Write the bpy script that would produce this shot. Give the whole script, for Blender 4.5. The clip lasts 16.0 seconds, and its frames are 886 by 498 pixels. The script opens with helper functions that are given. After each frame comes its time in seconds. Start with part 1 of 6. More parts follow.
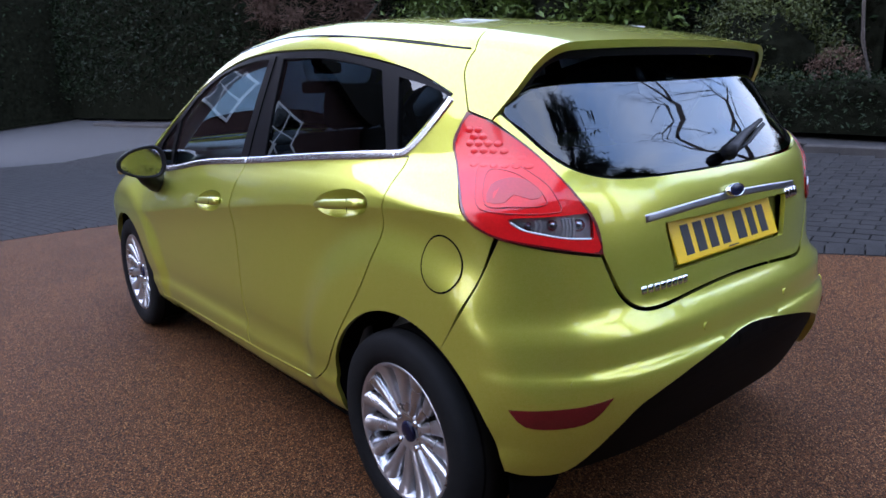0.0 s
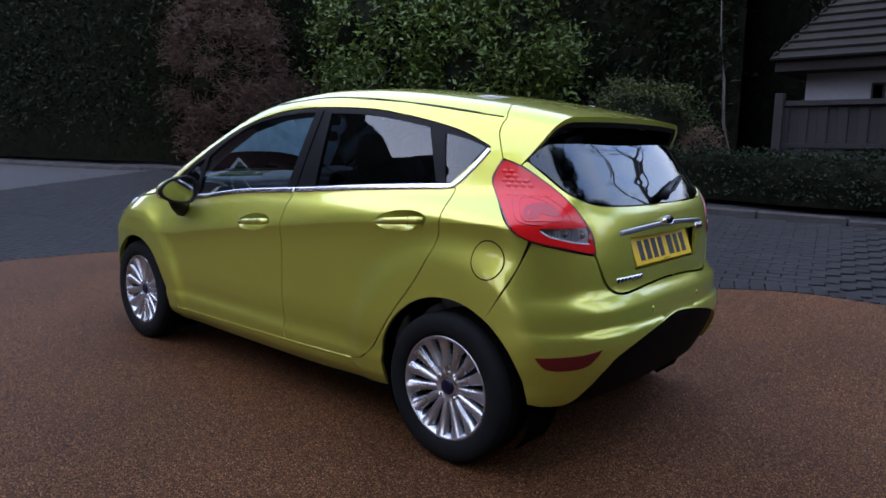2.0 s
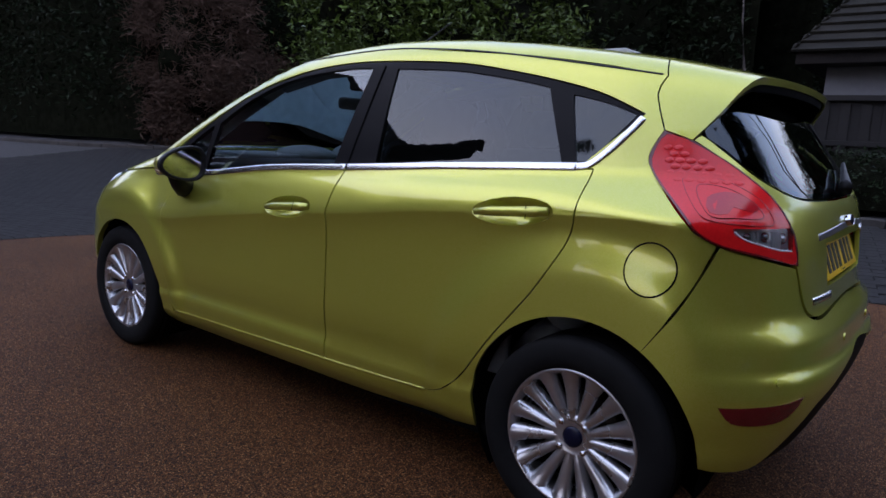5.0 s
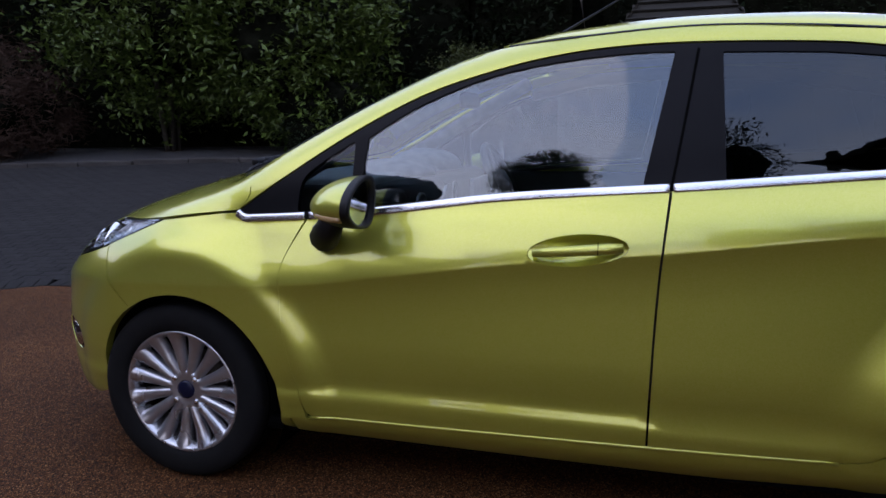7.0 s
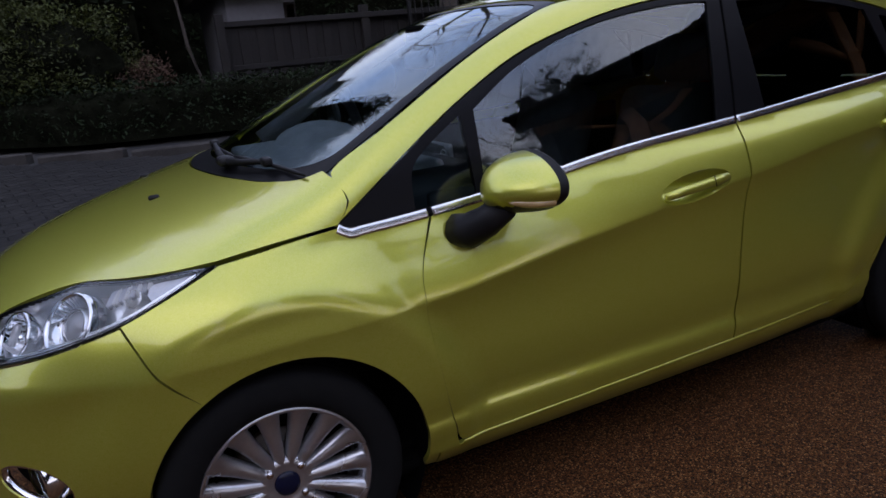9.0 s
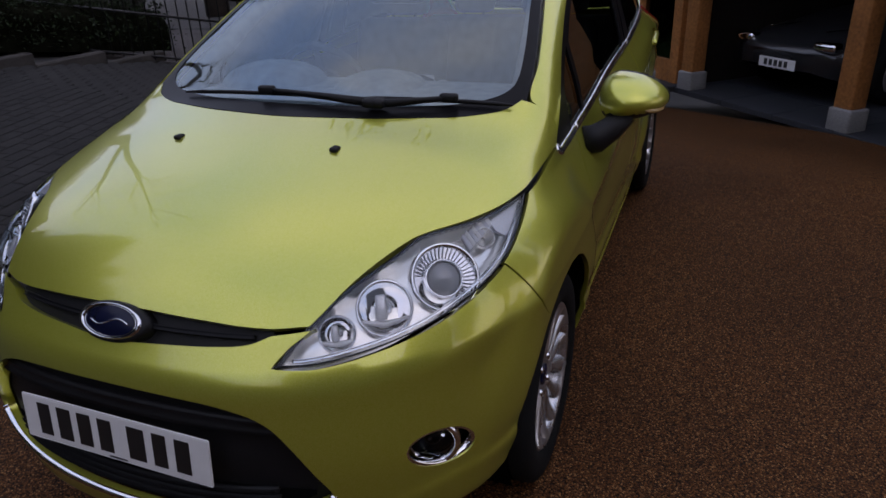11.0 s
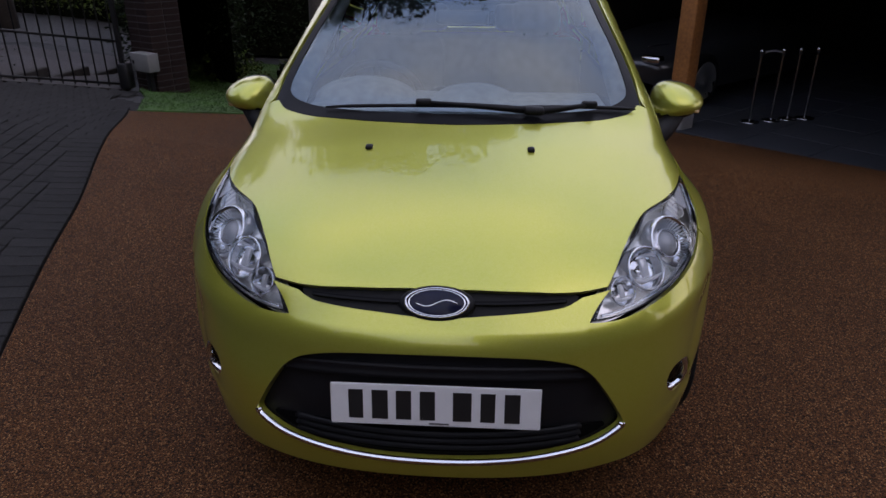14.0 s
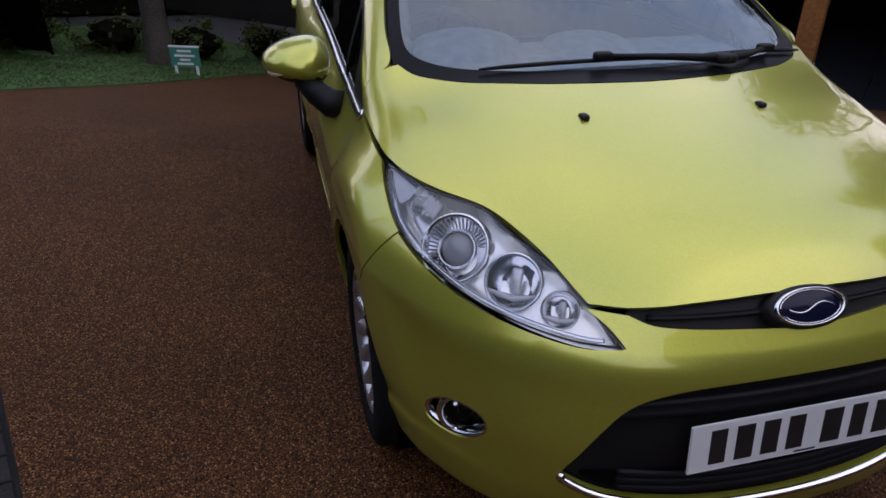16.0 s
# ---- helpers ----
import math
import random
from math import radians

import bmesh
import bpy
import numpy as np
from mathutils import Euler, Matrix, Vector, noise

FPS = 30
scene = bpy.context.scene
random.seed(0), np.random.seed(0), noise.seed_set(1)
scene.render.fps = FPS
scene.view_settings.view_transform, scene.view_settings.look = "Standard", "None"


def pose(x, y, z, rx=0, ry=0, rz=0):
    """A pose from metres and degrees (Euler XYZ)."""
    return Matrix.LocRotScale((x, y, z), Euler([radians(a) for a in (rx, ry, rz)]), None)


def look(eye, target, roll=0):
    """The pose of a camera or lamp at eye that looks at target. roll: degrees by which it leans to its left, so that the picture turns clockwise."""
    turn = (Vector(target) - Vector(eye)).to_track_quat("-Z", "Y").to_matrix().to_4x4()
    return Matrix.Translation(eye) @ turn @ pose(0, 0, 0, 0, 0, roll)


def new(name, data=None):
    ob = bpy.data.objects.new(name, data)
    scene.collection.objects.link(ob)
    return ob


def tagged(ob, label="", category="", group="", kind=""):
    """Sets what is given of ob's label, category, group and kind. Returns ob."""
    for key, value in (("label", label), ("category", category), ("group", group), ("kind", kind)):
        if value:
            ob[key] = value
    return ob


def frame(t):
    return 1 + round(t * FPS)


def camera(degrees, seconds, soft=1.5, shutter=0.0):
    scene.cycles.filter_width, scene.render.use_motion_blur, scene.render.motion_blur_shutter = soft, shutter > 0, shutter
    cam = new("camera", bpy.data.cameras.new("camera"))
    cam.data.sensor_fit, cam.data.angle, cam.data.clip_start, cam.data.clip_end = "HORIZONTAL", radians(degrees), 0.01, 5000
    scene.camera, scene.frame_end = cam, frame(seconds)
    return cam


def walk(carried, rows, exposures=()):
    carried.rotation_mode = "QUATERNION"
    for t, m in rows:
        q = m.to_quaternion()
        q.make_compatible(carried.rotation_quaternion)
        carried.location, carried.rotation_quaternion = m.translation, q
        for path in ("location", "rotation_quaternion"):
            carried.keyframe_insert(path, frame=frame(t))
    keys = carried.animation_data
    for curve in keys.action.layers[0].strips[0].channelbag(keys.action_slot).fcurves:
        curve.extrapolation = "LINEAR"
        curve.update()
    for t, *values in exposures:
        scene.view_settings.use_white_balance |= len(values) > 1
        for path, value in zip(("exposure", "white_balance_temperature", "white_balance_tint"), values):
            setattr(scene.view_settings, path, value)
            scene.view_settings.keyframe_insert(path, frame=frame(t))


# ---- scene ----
cam = camera(65.8, 16.0, soft=1.6)
PATH = [
    (0, (-3.922, 1.756, 1.21), (-2.399, 0.541, 0.759), -2.3),
    (0.5, (-3.963, 2.068, 1.218), (-2.63, 0.649, 0.757), -2.3),
    (1, (-4.052, 2.359, 1.206), (-2.691, 0.952, 0.796), -0.2),
    (1.5, (-4.113, 2.582, 1.199), (-2.795, 1.124, 0.833), 0.3),
    (2, (-4.128, 2.655, 1.197), (-2.819, 1.173, 0.901), 0.9),
    (2.5, (-4.04, 2.55, 1.173), (-2.746, 1.049, 0.9), -0.2),
    (3, (-3.865, 2.351, 1.189), (-2.519, 0.912, 0.846), 0.4),
    (3.2, (-3.819, 2.304, 1.197), (-2.46, 0.878, 0.853), 0.3),
    (5.3, (-3.085, 2.485, 1.104), (-1.898, 0.906, 0.795), 2.3),
    (5.5, (-2.9, 2.519, 1.119), (-1.719, 0.931, 0.83), 0.5),
    (6, (-2.4, 2.637, 1.129), (-1.366, 0.953, 0.818), 0.4),
    (6.5, (-1.905, 2.647, 1.135), (-1.091, 0.854, 0.784), -0.3),
    (7, (-1.429, 2.613, 1.156), (-0.889, 0.72, 0.802), -0.8),
    (7.5, (-0.95, 2.636, 1.168), (-0.77, 0.675, 0.817), -1.6),
    (8, (-0.471, 2.567, 1.17), (-0.59, 0.597, 0.846), -3.4),
    (8.2, (-0.296, 2.529, 1.178), (-0.588, 0.579, 0.844), -2.4),
    (10.3, (1.072, 1.585, 1.44), (-0.268, 0.425, 0.513), -5.3),
    (10.5, (1.279, 1.465, 1.425), (-0.216, 0.426, 0.597), -2.9),
    (11, (1.595, 1.123, 1.449), (-0.085, 0.434, 0.61), -2.4),
    (11.5, (1.772, 0.75, 1.458), (-0.007, 0.338, 0.642), -4.7),
    (12, (1.941, 0.436, 1.526), (0.101, 0.318, 0.749), -3.6),
    (12.5, (2.125, 0.2, 1.546), (0.3, 0.169, 0.729), -2.7),
    (13, (2.176, 0.12, 1.546), (0.352, 0.048, 0.729), 1.5),
    (13.5, (2.176, 0.109, 1.54), (0.352, 0.008, 0.727), 0.4),
    (14, (2.156, 0.103, 1.533), (0.335, -0.008, 0.715), 0.1),
    (14.5, (2.137, -0.001, 1.525), (0.309, -0.071, 0.716), -0.9),
    (15, (2.041, -0.272, 1.476), (0.239, -0.375, 0.613), -2.3),
    (15.5, (1.839, -0.616, 1.462), (0.061, -0.612, 0.547), -1.4),
    (16, (1.613, -0.974, 1.454), (-0.096, -0.53, 0.514), 0.6),
]
EXPOSURE = [(0.0, 2.90, 6550, 22), (1.5, 2.42, 6650, 21), (3.2, 2.18, 6650, 20), (5.5, 1.64, 6850, 25), (8.0, 1.63, 6950, 26), (10.5, .89, 8000, 25), (11.0, 1.00, 8000, 26), (12.5, 1.15, 8000, 27), (14.5, 1.22, 8000, 27), (16.0, 1.28, 7900, 27)]
walk(cam, [(t, look(eye, target, roll)) for t, eye, target, roll in PATH], EXPOSURE)

# ---- dusk under a bright, even sky ----
world = bpy.data.worlds.new("dusk")
scene.world = world
world.use_nodes = True
wn, wl = world.node_tree.nodes, world.node_tree.links
sky = wn.new("ShaderNodeTexSky")
sky.sky_type, sky.sun_disc = "NISHITA", False
sky.sun_elevation, sky.sun_rotation = radians(22), radians(40)
sky.air_density, sky.dust_density, sky.ozone_density = 1.0, 1.0, 1.0
# broken cloud over a dim blue sky, paler and warmer towards the horizon
where, cloud, cover, veil = wn.new("ShaderNodeTexCoord"), wn.new("ShaderNodeTexNoise"), wn.new("ShaderNodeMapRange"), wn.new("ShaderNodeMix")
stretch, height, low, dusk = wn.new("ShaderNodeMapping"), wn.new("ShaderNodeSeparateXYZ"), wn.new("ShaderNodeMapRange"), wn.new("ShaderNodeMix")
blue_over = wn.new("ShaderNodeMix")
stretch.inputs["Scale"].default_value = (1.0, 1.0, 2.6)
stretch.inputs["Location"].default_value = (.35, .2, 0)
cloud.inputs["Scale"].default_value, cloud.inputs["Detail"].default_value, cloud.inputs["Roughness"].default_value = 1.5, 7, .52
cover.inputs["From Min"].default_value, cover.inputs["From Max"].default_value = .36, .64
low.inputs["From Min"].default_value, low.inputs["From Max"].default_value = .0, .42
low.inputs["To Min"].default_value, low.inputs["To Max"].default_value = .7, 0
low.interpolation_type = "SMOOTHSTEP"
for k in (veil, dusk, blue_over):
    k.data_type = "RGBA"
blue_over.inputs["Factor"].default_value, blue_over.inputs["B"].default_value = .85, (1.75, 2.95, 5.5, 1)
veil.inputs["B"].default_value = (3.75, 4.45, 5.7, 1)
dusk.inputs["B"].default_value = (4.4, 4.5, 5.0, 1)
wl.new(where.outputs["Generated"], stretch.inputs["Vector"]), wl.new(stretch.outputs["Vector"], cloud.inputs["Vector"])
wl.new(where.outputs["Generated"], height.inputs["Vector"]), wl.new(height.outputs["Z"], low.inputs["Value"])
wl.new(cloud.outputs["Fac"], cover.inputs["Value"])
wl.new(sky.outputs["Color"], blue_over.inputs["A"]), wl.new(blue_over.outputs["Result"], veil.inputs["A"]), wl.new(cover.outputs["Result"], veil.inputs["Factor"])
wl.new(veil.outputs["Result"], dusk.inputs["A"]), wl.new(low.outputs["Result"], dusk.inputs["Factor"])
wl.new(dusk.outputs["Result"], wn["Background"].inputs["Color"])
wn["Background"].inputs["Strength"].default_value = .12

sun = new("sun", bpy.data.lights.new("sun", "SUN"))
sun.data.energy, sun.data.angle, sun.data.color = .15, radians(60), (1.0, .93, .84)
sun.matrix_world = look((3.2, 3.8, 3.2), (0, 0, 0))


# ---- the car's skin as one smooth solid: x ahead of the front axle, y to the car's left, z up ----
def curve(*pts):
    """A smooth curve through (x, y) knots, without overshoot, as a function of arrays."""
    xs, ys = np.array([p[0] for p in pts], float), np.array([p[1] for p in pts], float)
    h, d = np.diff(xs), np.diff(ys) / np.diff(xs)
    m = np.zeros(len(xs))
    m[0], m[-1] = d[0], d[-1]
    for i in range(1, len(xs) - 1):
        if d[i - 1] * d[i] > 0:
            a, b = 2 * h[i] + h[i - 1], h[i] + 2 * h[i - 1]
            m[i] = (a + b) / (a / d[i - 1] + b / d[i])

    def at(x):
        x = np.asarray(x, float)
        i = np.clip(np.searchsorted(xs, x) - 1, 0, len(h) - 1)
        w, t = h[i], (x - xs[i]) / h[i]
        s = np.clip(t, 0, 1)
        y = ys[i] * (1 + 2 * s) * (1 - s) ** 2 + ys[i + 1] * s * s * (3 - 2 * s) + w * (m[i] * s * (1 - s) ** 2 + m[i + 1] * s * s * (s - 1))
        return y + w * np.where(t < 0, t * m[i], np.where(t > 1, (t - 1) * m[i + 1], 0))
    return at


BELT = curve((-3.0, 1.07), (-2.4, 1.043), (-2.0, 1.02), (-1.516, .984), (-1.086, .955), (-.665, .905), (-.33, .88), (.3, .86))
CREASE = curve((-3.0, .945), (-2.45, .918), (-1.99, .884), (-1.49, .823), (-1.1, .781), (-.78, .738), (-.42, .69), (.3, .665))
FLANK = curve((-.55, .796), (-.3, .796), (-.15, .797), (-.06, .803), (-.012, .812), (0, .815), (.018, .812), (.06, .796), (.12, .768), (.17, .748), (.24, .735), (.8, .72))
TUCK = curve((.1, -.15), (.16, -.095), (.2, -.056), (.235, -.028), (.262, -.0165), (.285, -.0145), (.315, -.009), (.335, -.0075), (.362, -.0145), (.385, -.0135), (.44, -.005), (.52, 0), (1.6, 0))
PLAN = curve((-3.2, -.25), (-3.0, -.135), (-2.88, -.085), (-2.7, -.05), (-2.5, -.04), (-2.3, -.03), (-2.0, -.012), (-1.5, 0), (-.4, 0), (0, -.006), (.2, -.018), (.35, -.045), (.55, -.10), (.8, -.22))
GLASSY = curve((-3.1, .53), (-2.9, .575), (-2.6, .645), (-2.4, .684), (-2.0, .72), (-1.5, .736), (-.6, .738), (-.2, .745), (.5, .75))
GLASSZ = curve((-.4, .6), (-.06, .06), (-.01, .008), (.02, -.004), (.1, -.030), (.3, -.1), (.42, -.148), (.5, -.20), (.6, -.3))
TOP = curve((-3.1, 1.24), (-2.9, 1.30), (-2.7, 1.353), (-2.4, 1.41), (-2.0, 1.458), (-1.8, 1.473), (-1.55, 1.478), (-1.2, 1.455), (-1.05, 1.43), (-.9, 1.392), (-.6, 1.275), (-.3, 1.135),
            (-.08, 1.03), (.143, .972), (.4, .9), (.6, .82), (.72, .75), (.85, .62))
CROWN = curve((-3.0, .10), (-1.2, .08), (-.5, .06), (0, .10), (.5, .16), (.8, .2))
NOSE = curve((.05, .66), (.18, .735), (.25, .765), (.35, .785), (.45, .789), (.53, .781), (.60, .771), (.64, .770), (.658, .768), (.670, .758), (.70, .739), (.73, .724), (.78, .69), (.85, .62), (1.0, .4))
TAIL = curve((.1, -2.9), (.25, -2.985), (.35, -3.03), (.45, -3.062), (.51, -3.070), (.54, -3.068), (.572, -3.050), (.62, -3.048), (.645, -3.042), (.665, -3.018), (.7, -3.004), (.78, -2.999), (.87, -2.990), (.95, -2.974), (1.0, -2.950), (1.1, -2.878),
             (1.2, -2.81), (1.3, -2.73), (1.45, -2.6))


CUT_TAIL = True


def smax(a, b, k):
    h = np.maximum(k - np.abs(a - b), 0) / k
    return np.maximum(a, b) + h * h * k / 4


def smin(a, b, k):
    return -smax(-a, -b, k)


def skin(x, y, z):
    """Below zero inside the car's skin."""
    y = np.abs(y)
    crease = CREASE(x)
    flank = FLANK(z - crease) + TUCK(z) + PLAN(x)
    for cx in (-.03, -2.485):
        r = np.hypot(x - cx, (z - .30) * .98)
        steep, lip = (.75, .468) if cx > -1 else (.48, .480)
        soft = .03 if cx > -1 else .035
        flare = .824 + PLAN(x) + TUCK(z) - steep * smax(r - lip, 0 * r, soft) - .16 * np.clip(.40 - z, 0, .3)
        flank = -smin(-flank, -flare, .03)
    glass = GLASSY(x) + GLASSZ(z - BELT(x))
    side = y + smax(-flank, -glass, .03)
    side = np.where(x > .15, y - flank, y - flank + (side - y + flank) * np.clip((.15 - x) / .25, 0, 1))
    top = z - TOP(x + .16 * y * y) + CROWN(x) * y * y + .12 * y ** 4
    f = smax(side, top, .075)
    f = smax(f, x - NOSE(z) + .28 * y * y + .62 * y ** 4, .12)
    return smax(f, TAIL(z) - x + .03 * y * y + .48 * y ** 4, .10) if CUT_TAIL else f


def slope(p):
    """The outward normals of the skin at the points p."""
    e = .002
    g = np.stack([skin(*(p + d).T) - skin(*(p - d).T) for d in np.eye(3) * e], 1)
    return g / np.linalg.norm(g, axis=1)[:, None]


def onto(start, way, reach=2.2, level=0.0):
    """Where rays from outside first meet the skin."""
    steps = np.linspace(0, reach, 48)
    last, found = np.zeros(len(start)), np.full(len(start), -1.0)
    lo, hi = np.zeros(len(start)), np.full(len(start), reach)
    open_ = np.ones(len(start), bool)
    for a, b in zip(steps, steps[1:]):
        inside = skin(*(start + way * b).T) < level
        hit = open_ & inside
        lo[hit], hi[hit] = a, b
        open_ &= ~inside
    for _ in range(17):
        mid = (lo + hi) / 2
        inside = skin(*(start + way * mid[:, None]).T) < level
        hi, lo = np.where(inside, mid, hi), np.where(inside, lo, mid)
    return start + way * hi[:, None], ~open_


FRONT_AXIS, REAR_AXIS = -.3, -2.2


def rays(view, uv):
    """Start points and ways of the rays through the places uv of a view: side (x, z), top (x, y), front and rear (degrees, z), ahead and back (y, z)."""
    u, v = np.array(uv, float).T
    o, w = np.zeros((len(u), 3)), np.zeros((len(u), 3))
    if view == "side":
        o[:, 0], o[:, 1], o[:, 2], w[:, 1] = u, 1.3, v, -1
    elif view == "top":
        o[:, 0], o[:, 1], o[:, 2], w[:, 2] = u, v, 2.0, -1
    elif view in ("wrap", "hood"):
        a, c = np.radians(v), .9 if view == "wrap" else .5
        w[:, 1], w[:, 2] = -np.sin(a), -np.cos(a)
        o[:, 0], o[:, 1], o[:, 2] = u, -1.2 * w[:, 1], c - 1.2 * w[:, 2]
    elif view in ("ahead", "back"):
        s = 1 if view == "ahead" else -1
        o[:, 0], o[:, 1], o[:, 2], w[:, 0] = (1.4 if s > 0 else -3.7), u, v, -s
    else:
        s, c = (1, FRONT_AXIS) if view == "front" else (-1, REAR_AXIS)
        a = np.radians(u)
        w[:, 0], w[:, 1] = -s * np.cos(a), -np.sin(a)
        o[:, 0], o[:, 1], o[:, 2] = c - 1.7 * w[:, 0], -1.7 * w[:, 1], v
    return o, w


# ---- materials ----
def mat(name, colour, rough=.5, metal=0.0, vary=.15, scale=6.0, bump=0.0, bump_scale=60.0, coat=0.0, spec=.5, second=None, per_piece=0.0):
    """A surface with large soft stains, fine grain and fine relief at real-world size."""
    m = bpy.data.materials.new(name)
    m.use_nodes = True
    n, l = m.node_tree.nodes, m.node_tree.links
    p = n["Principled BSDF"]
    p.inputs["Metallic"].default_value, p.inputs["Coat Weight"].default_value = metal, coat
    p.inputs["Coat Roughness"].default_value, p.inputs["Specular IOR Level"].default_value = .03, spec
    where = n.new("ShaderNodeTexCoord")
    big, fine = n.new("ShaderNodeTexNoise"), n.new("ShaderNodeTexNoise")
    big.inputs["Scale"].default_value, big.inputs["Detail"].default_value = scale * .2, 4
    fine.inputs["Scale"].default_value, fine.inputs["Detail"].default_value = scale * 4, 3
    both_ = n.new("ShaderNodeMath")
    both_.operation = "ADD"
    for t in (big, fine):
        l.new(where.outputs["Object"], t.inputs["Vector"])
    l.new(big.outputs["Fac"], both_.inputs[0]), l.new(fine.outputs["Fac"], both_.inputs[1])
    ramp = n.new("ShaderNodeMapRange")
    ramp.inputs["From Min"].default_value, ramp.inputs["From Max"].default_value = .7, 1.3
    l.new(both_.outputs[0], ramp.inputs["Value"])
    mix = n.new("ShaderNodeMix")
    mix.data_type = "RGBA"
    c2 = second or [c * (1 - vary * 1.6) for c in colour]
    mix.inputs["A"].default_value = (*c2, 1)
    mix.inputs["B"].default_value = (*[min(1, c * (1 + vary * .6)) for c in colour], 1)
    l.new(ramp.outputs["Result"], mix.inputs["Factor"])
    out = mix.outputs["Result"]
    if per_piece:
        info, hsv, mr = n.new("ShaderNodeObjectInfo"), n.new("ShaderNodeHueSaturation"), n.new("ShaderNodeMapRange")
        isl, add = n.new("ShaderNodeNewGeometry"), n.new("ShaderNodeMath")
        add.operation = "ADD"
        l.new(info.outputs["Random"], add.inputs[0]), l.new(isl.outputs["Random Per Island"], add.inputs[1])
        mr.inputs["From Max"].default_value = 2.0
        mr.inputs["To Min"].default_value, mr.inputs["To Max"].default_value = 1 - per_piece, 1 + per_piece
        l.new(add.outputs[0], mr.inputs["Value"]), l.new(mr.outputs["Result"], hsv.inputs["Value"])
        l.new(out, hsv.inputs["Color"])
        out = hsv.outputs["Color"]
    l.new(out, p.inputs["Base Color"])
    rr = n.new("ShaderNodeMapRange")
    rr.inputs["To Min"].default_value, rr.inputs["To Max"].default_value = max(0, rough - .06), min(1, rough + .06)
    l.new(big.outputs["Fac"], rr.inputs["Value"]), l.new(rr.outputs["Result"], p.inputs["Roughness"])
    if bump:
        b, t = n.new("ShaderNodeBump"), n.new("ShaderNodeTexNoise")
        t.inputs["Scale"].default_value, t.inputs["Detail"].default_value = bump_scale, 3
        b.inputs["Strength"].default_value, b.inputs["Distance"].default_value = bump, .01
        l.new(where.outputs["Object"], t.inputs["Vector"]), l.new(t.outputs["Fac"], b.inputs["Height"]), l.new(b.outputs["Normal"], p.inputs["Normal"])
    return m


def glass(name, tint, ior=1.5, rough=.0, gloss=(.90, .98, 1.0)):
    """A thin pane: it mirrors by Fresnel and lets the rest through, tinted."""
    m = bpy.data.materials.new(name)
    m.use_nodes = True
    n, l = m.node_tree.nodes, m.node_tree.links
    n.remove(n["Principled BSDF"])
    clear, shine, mix, fr = n.new("ShaderNodeBsdfTransparent"), n.new("ShaderNodeBsdfGlossy"), n.new("ShaderNodeMixShader"), n.new("ShaderNodeFresnel")
    clear.inputs["Color"].default_value = (*tint, 1)
    shine.inputs["Color"].default_value, shine.inputs["Roughness"].default_value = (*gloss, 1), rough
    fr.inputs["IOR"].default_value = ior
    l.new(fr.outputs[0], mix.inputs[0]), l.new(clear.outputs[0], mix.inputs[1]), l.new(shine.outputs[0], mix.inputs[2])
    l.new(mix.outputs[0], n["Material Output"].inputs["Surface"])
    return m


def pebbles(name, a, b, c, size=.0050, bump=.6):
    """Resin-bound gravel: rounded stones of several browns and a few pale ones, set in dark resin that glints."""
    m = bpy.data.materials.new(name)
    m.use_nodes = True
    n, l = m.node_tree.nodes, m.node_tree.links
    p = n["Principled BSDF"]
    where, v, ramp = n.new("ShaderNodeTexCoord"), n.new("ShaderNodeTexVoronoi"), n.new("ShaderNodeValToRGB")
    v.inputs["Scale"].default_value = 1 / size
    l.new(where.outputs["Object"], v.inputs["Vector"])
    e = ramp.color_ramp.elements
    e[0].color, e[1].color = (*a, 1), (*c, 1)
    e[0].position, e[1].position = .10, .98
    for at, k in ((.45, b), (.80, [q * 1.5 for q in b])):
        e.new(at).color = (*k, 1)
    sep = n.new("ShaderNodeSeparateColor")
    l.new(v.outputs["Color"], sep.inputs["Color"]), l.new(sep.outputs[0], ramp.inputs["Fac"])
    gap, dark = n.new("ShaderNodeMapRange"), n.new("ShaderNodeMix")
    gap.inputs["From Min"].default_value, gap.inputs["From Max"].default_value = .45, .75
    dark.data_type = "RGBA"
    dark.inputs["B"].default_value = (.010, .004, .002, 1)
    l.new(v.outputs["Distance"], gap.inputs["Value"]), l.new(gap.outputs["Result"], dark.inputs["Factor"]), l.new(ramp.outputs["Color"], dark.inputs["A"])
    stain, hsv, mr = n.new("ShaderNodeTexNoise"), n.new("ShaderNodeHueSaturation"), n.new("ShaderNodeMapRange")
    stain.inputs["Scale"].default_value, stain.inputs["Detail"].default_value = .9, 6
    l.new(where.outputs["Object"], stain.inputs["Vector"]), l.new(stain.outputs["Fac"], mr.inputs["Value"])
    mr.inputs["From Min"].default_value, mr.inputs["From Max"].default_value = .3, .7
    mr.inputs["To Min"].default_value, mr.inputs["To Max"].default_value = .78, 1.18
    l.new(mr.outputs["Result"], hsv.inputs["Value"]), l.new(dark.outputs["Result"], hsv.inputs["Color"]), l.new(hsv.outputs["Color"], p.inputs["Base Color"])
    bp = n.new("ShaderNodeBump")
    bp.inputs["Strength"].default_value, bp.inputs["Distance"].default_value, bp.invert = bump, .004, True
    l.new(v.outputs["Distance"], bp.inputs["Height"]), l.new(bp.outputs["Normal"], p.inputs["Normal"])
    p.inputs["Roughness"].default_value, p.inputs["Specular IOR Level"].default_value = .7, .12
    return m


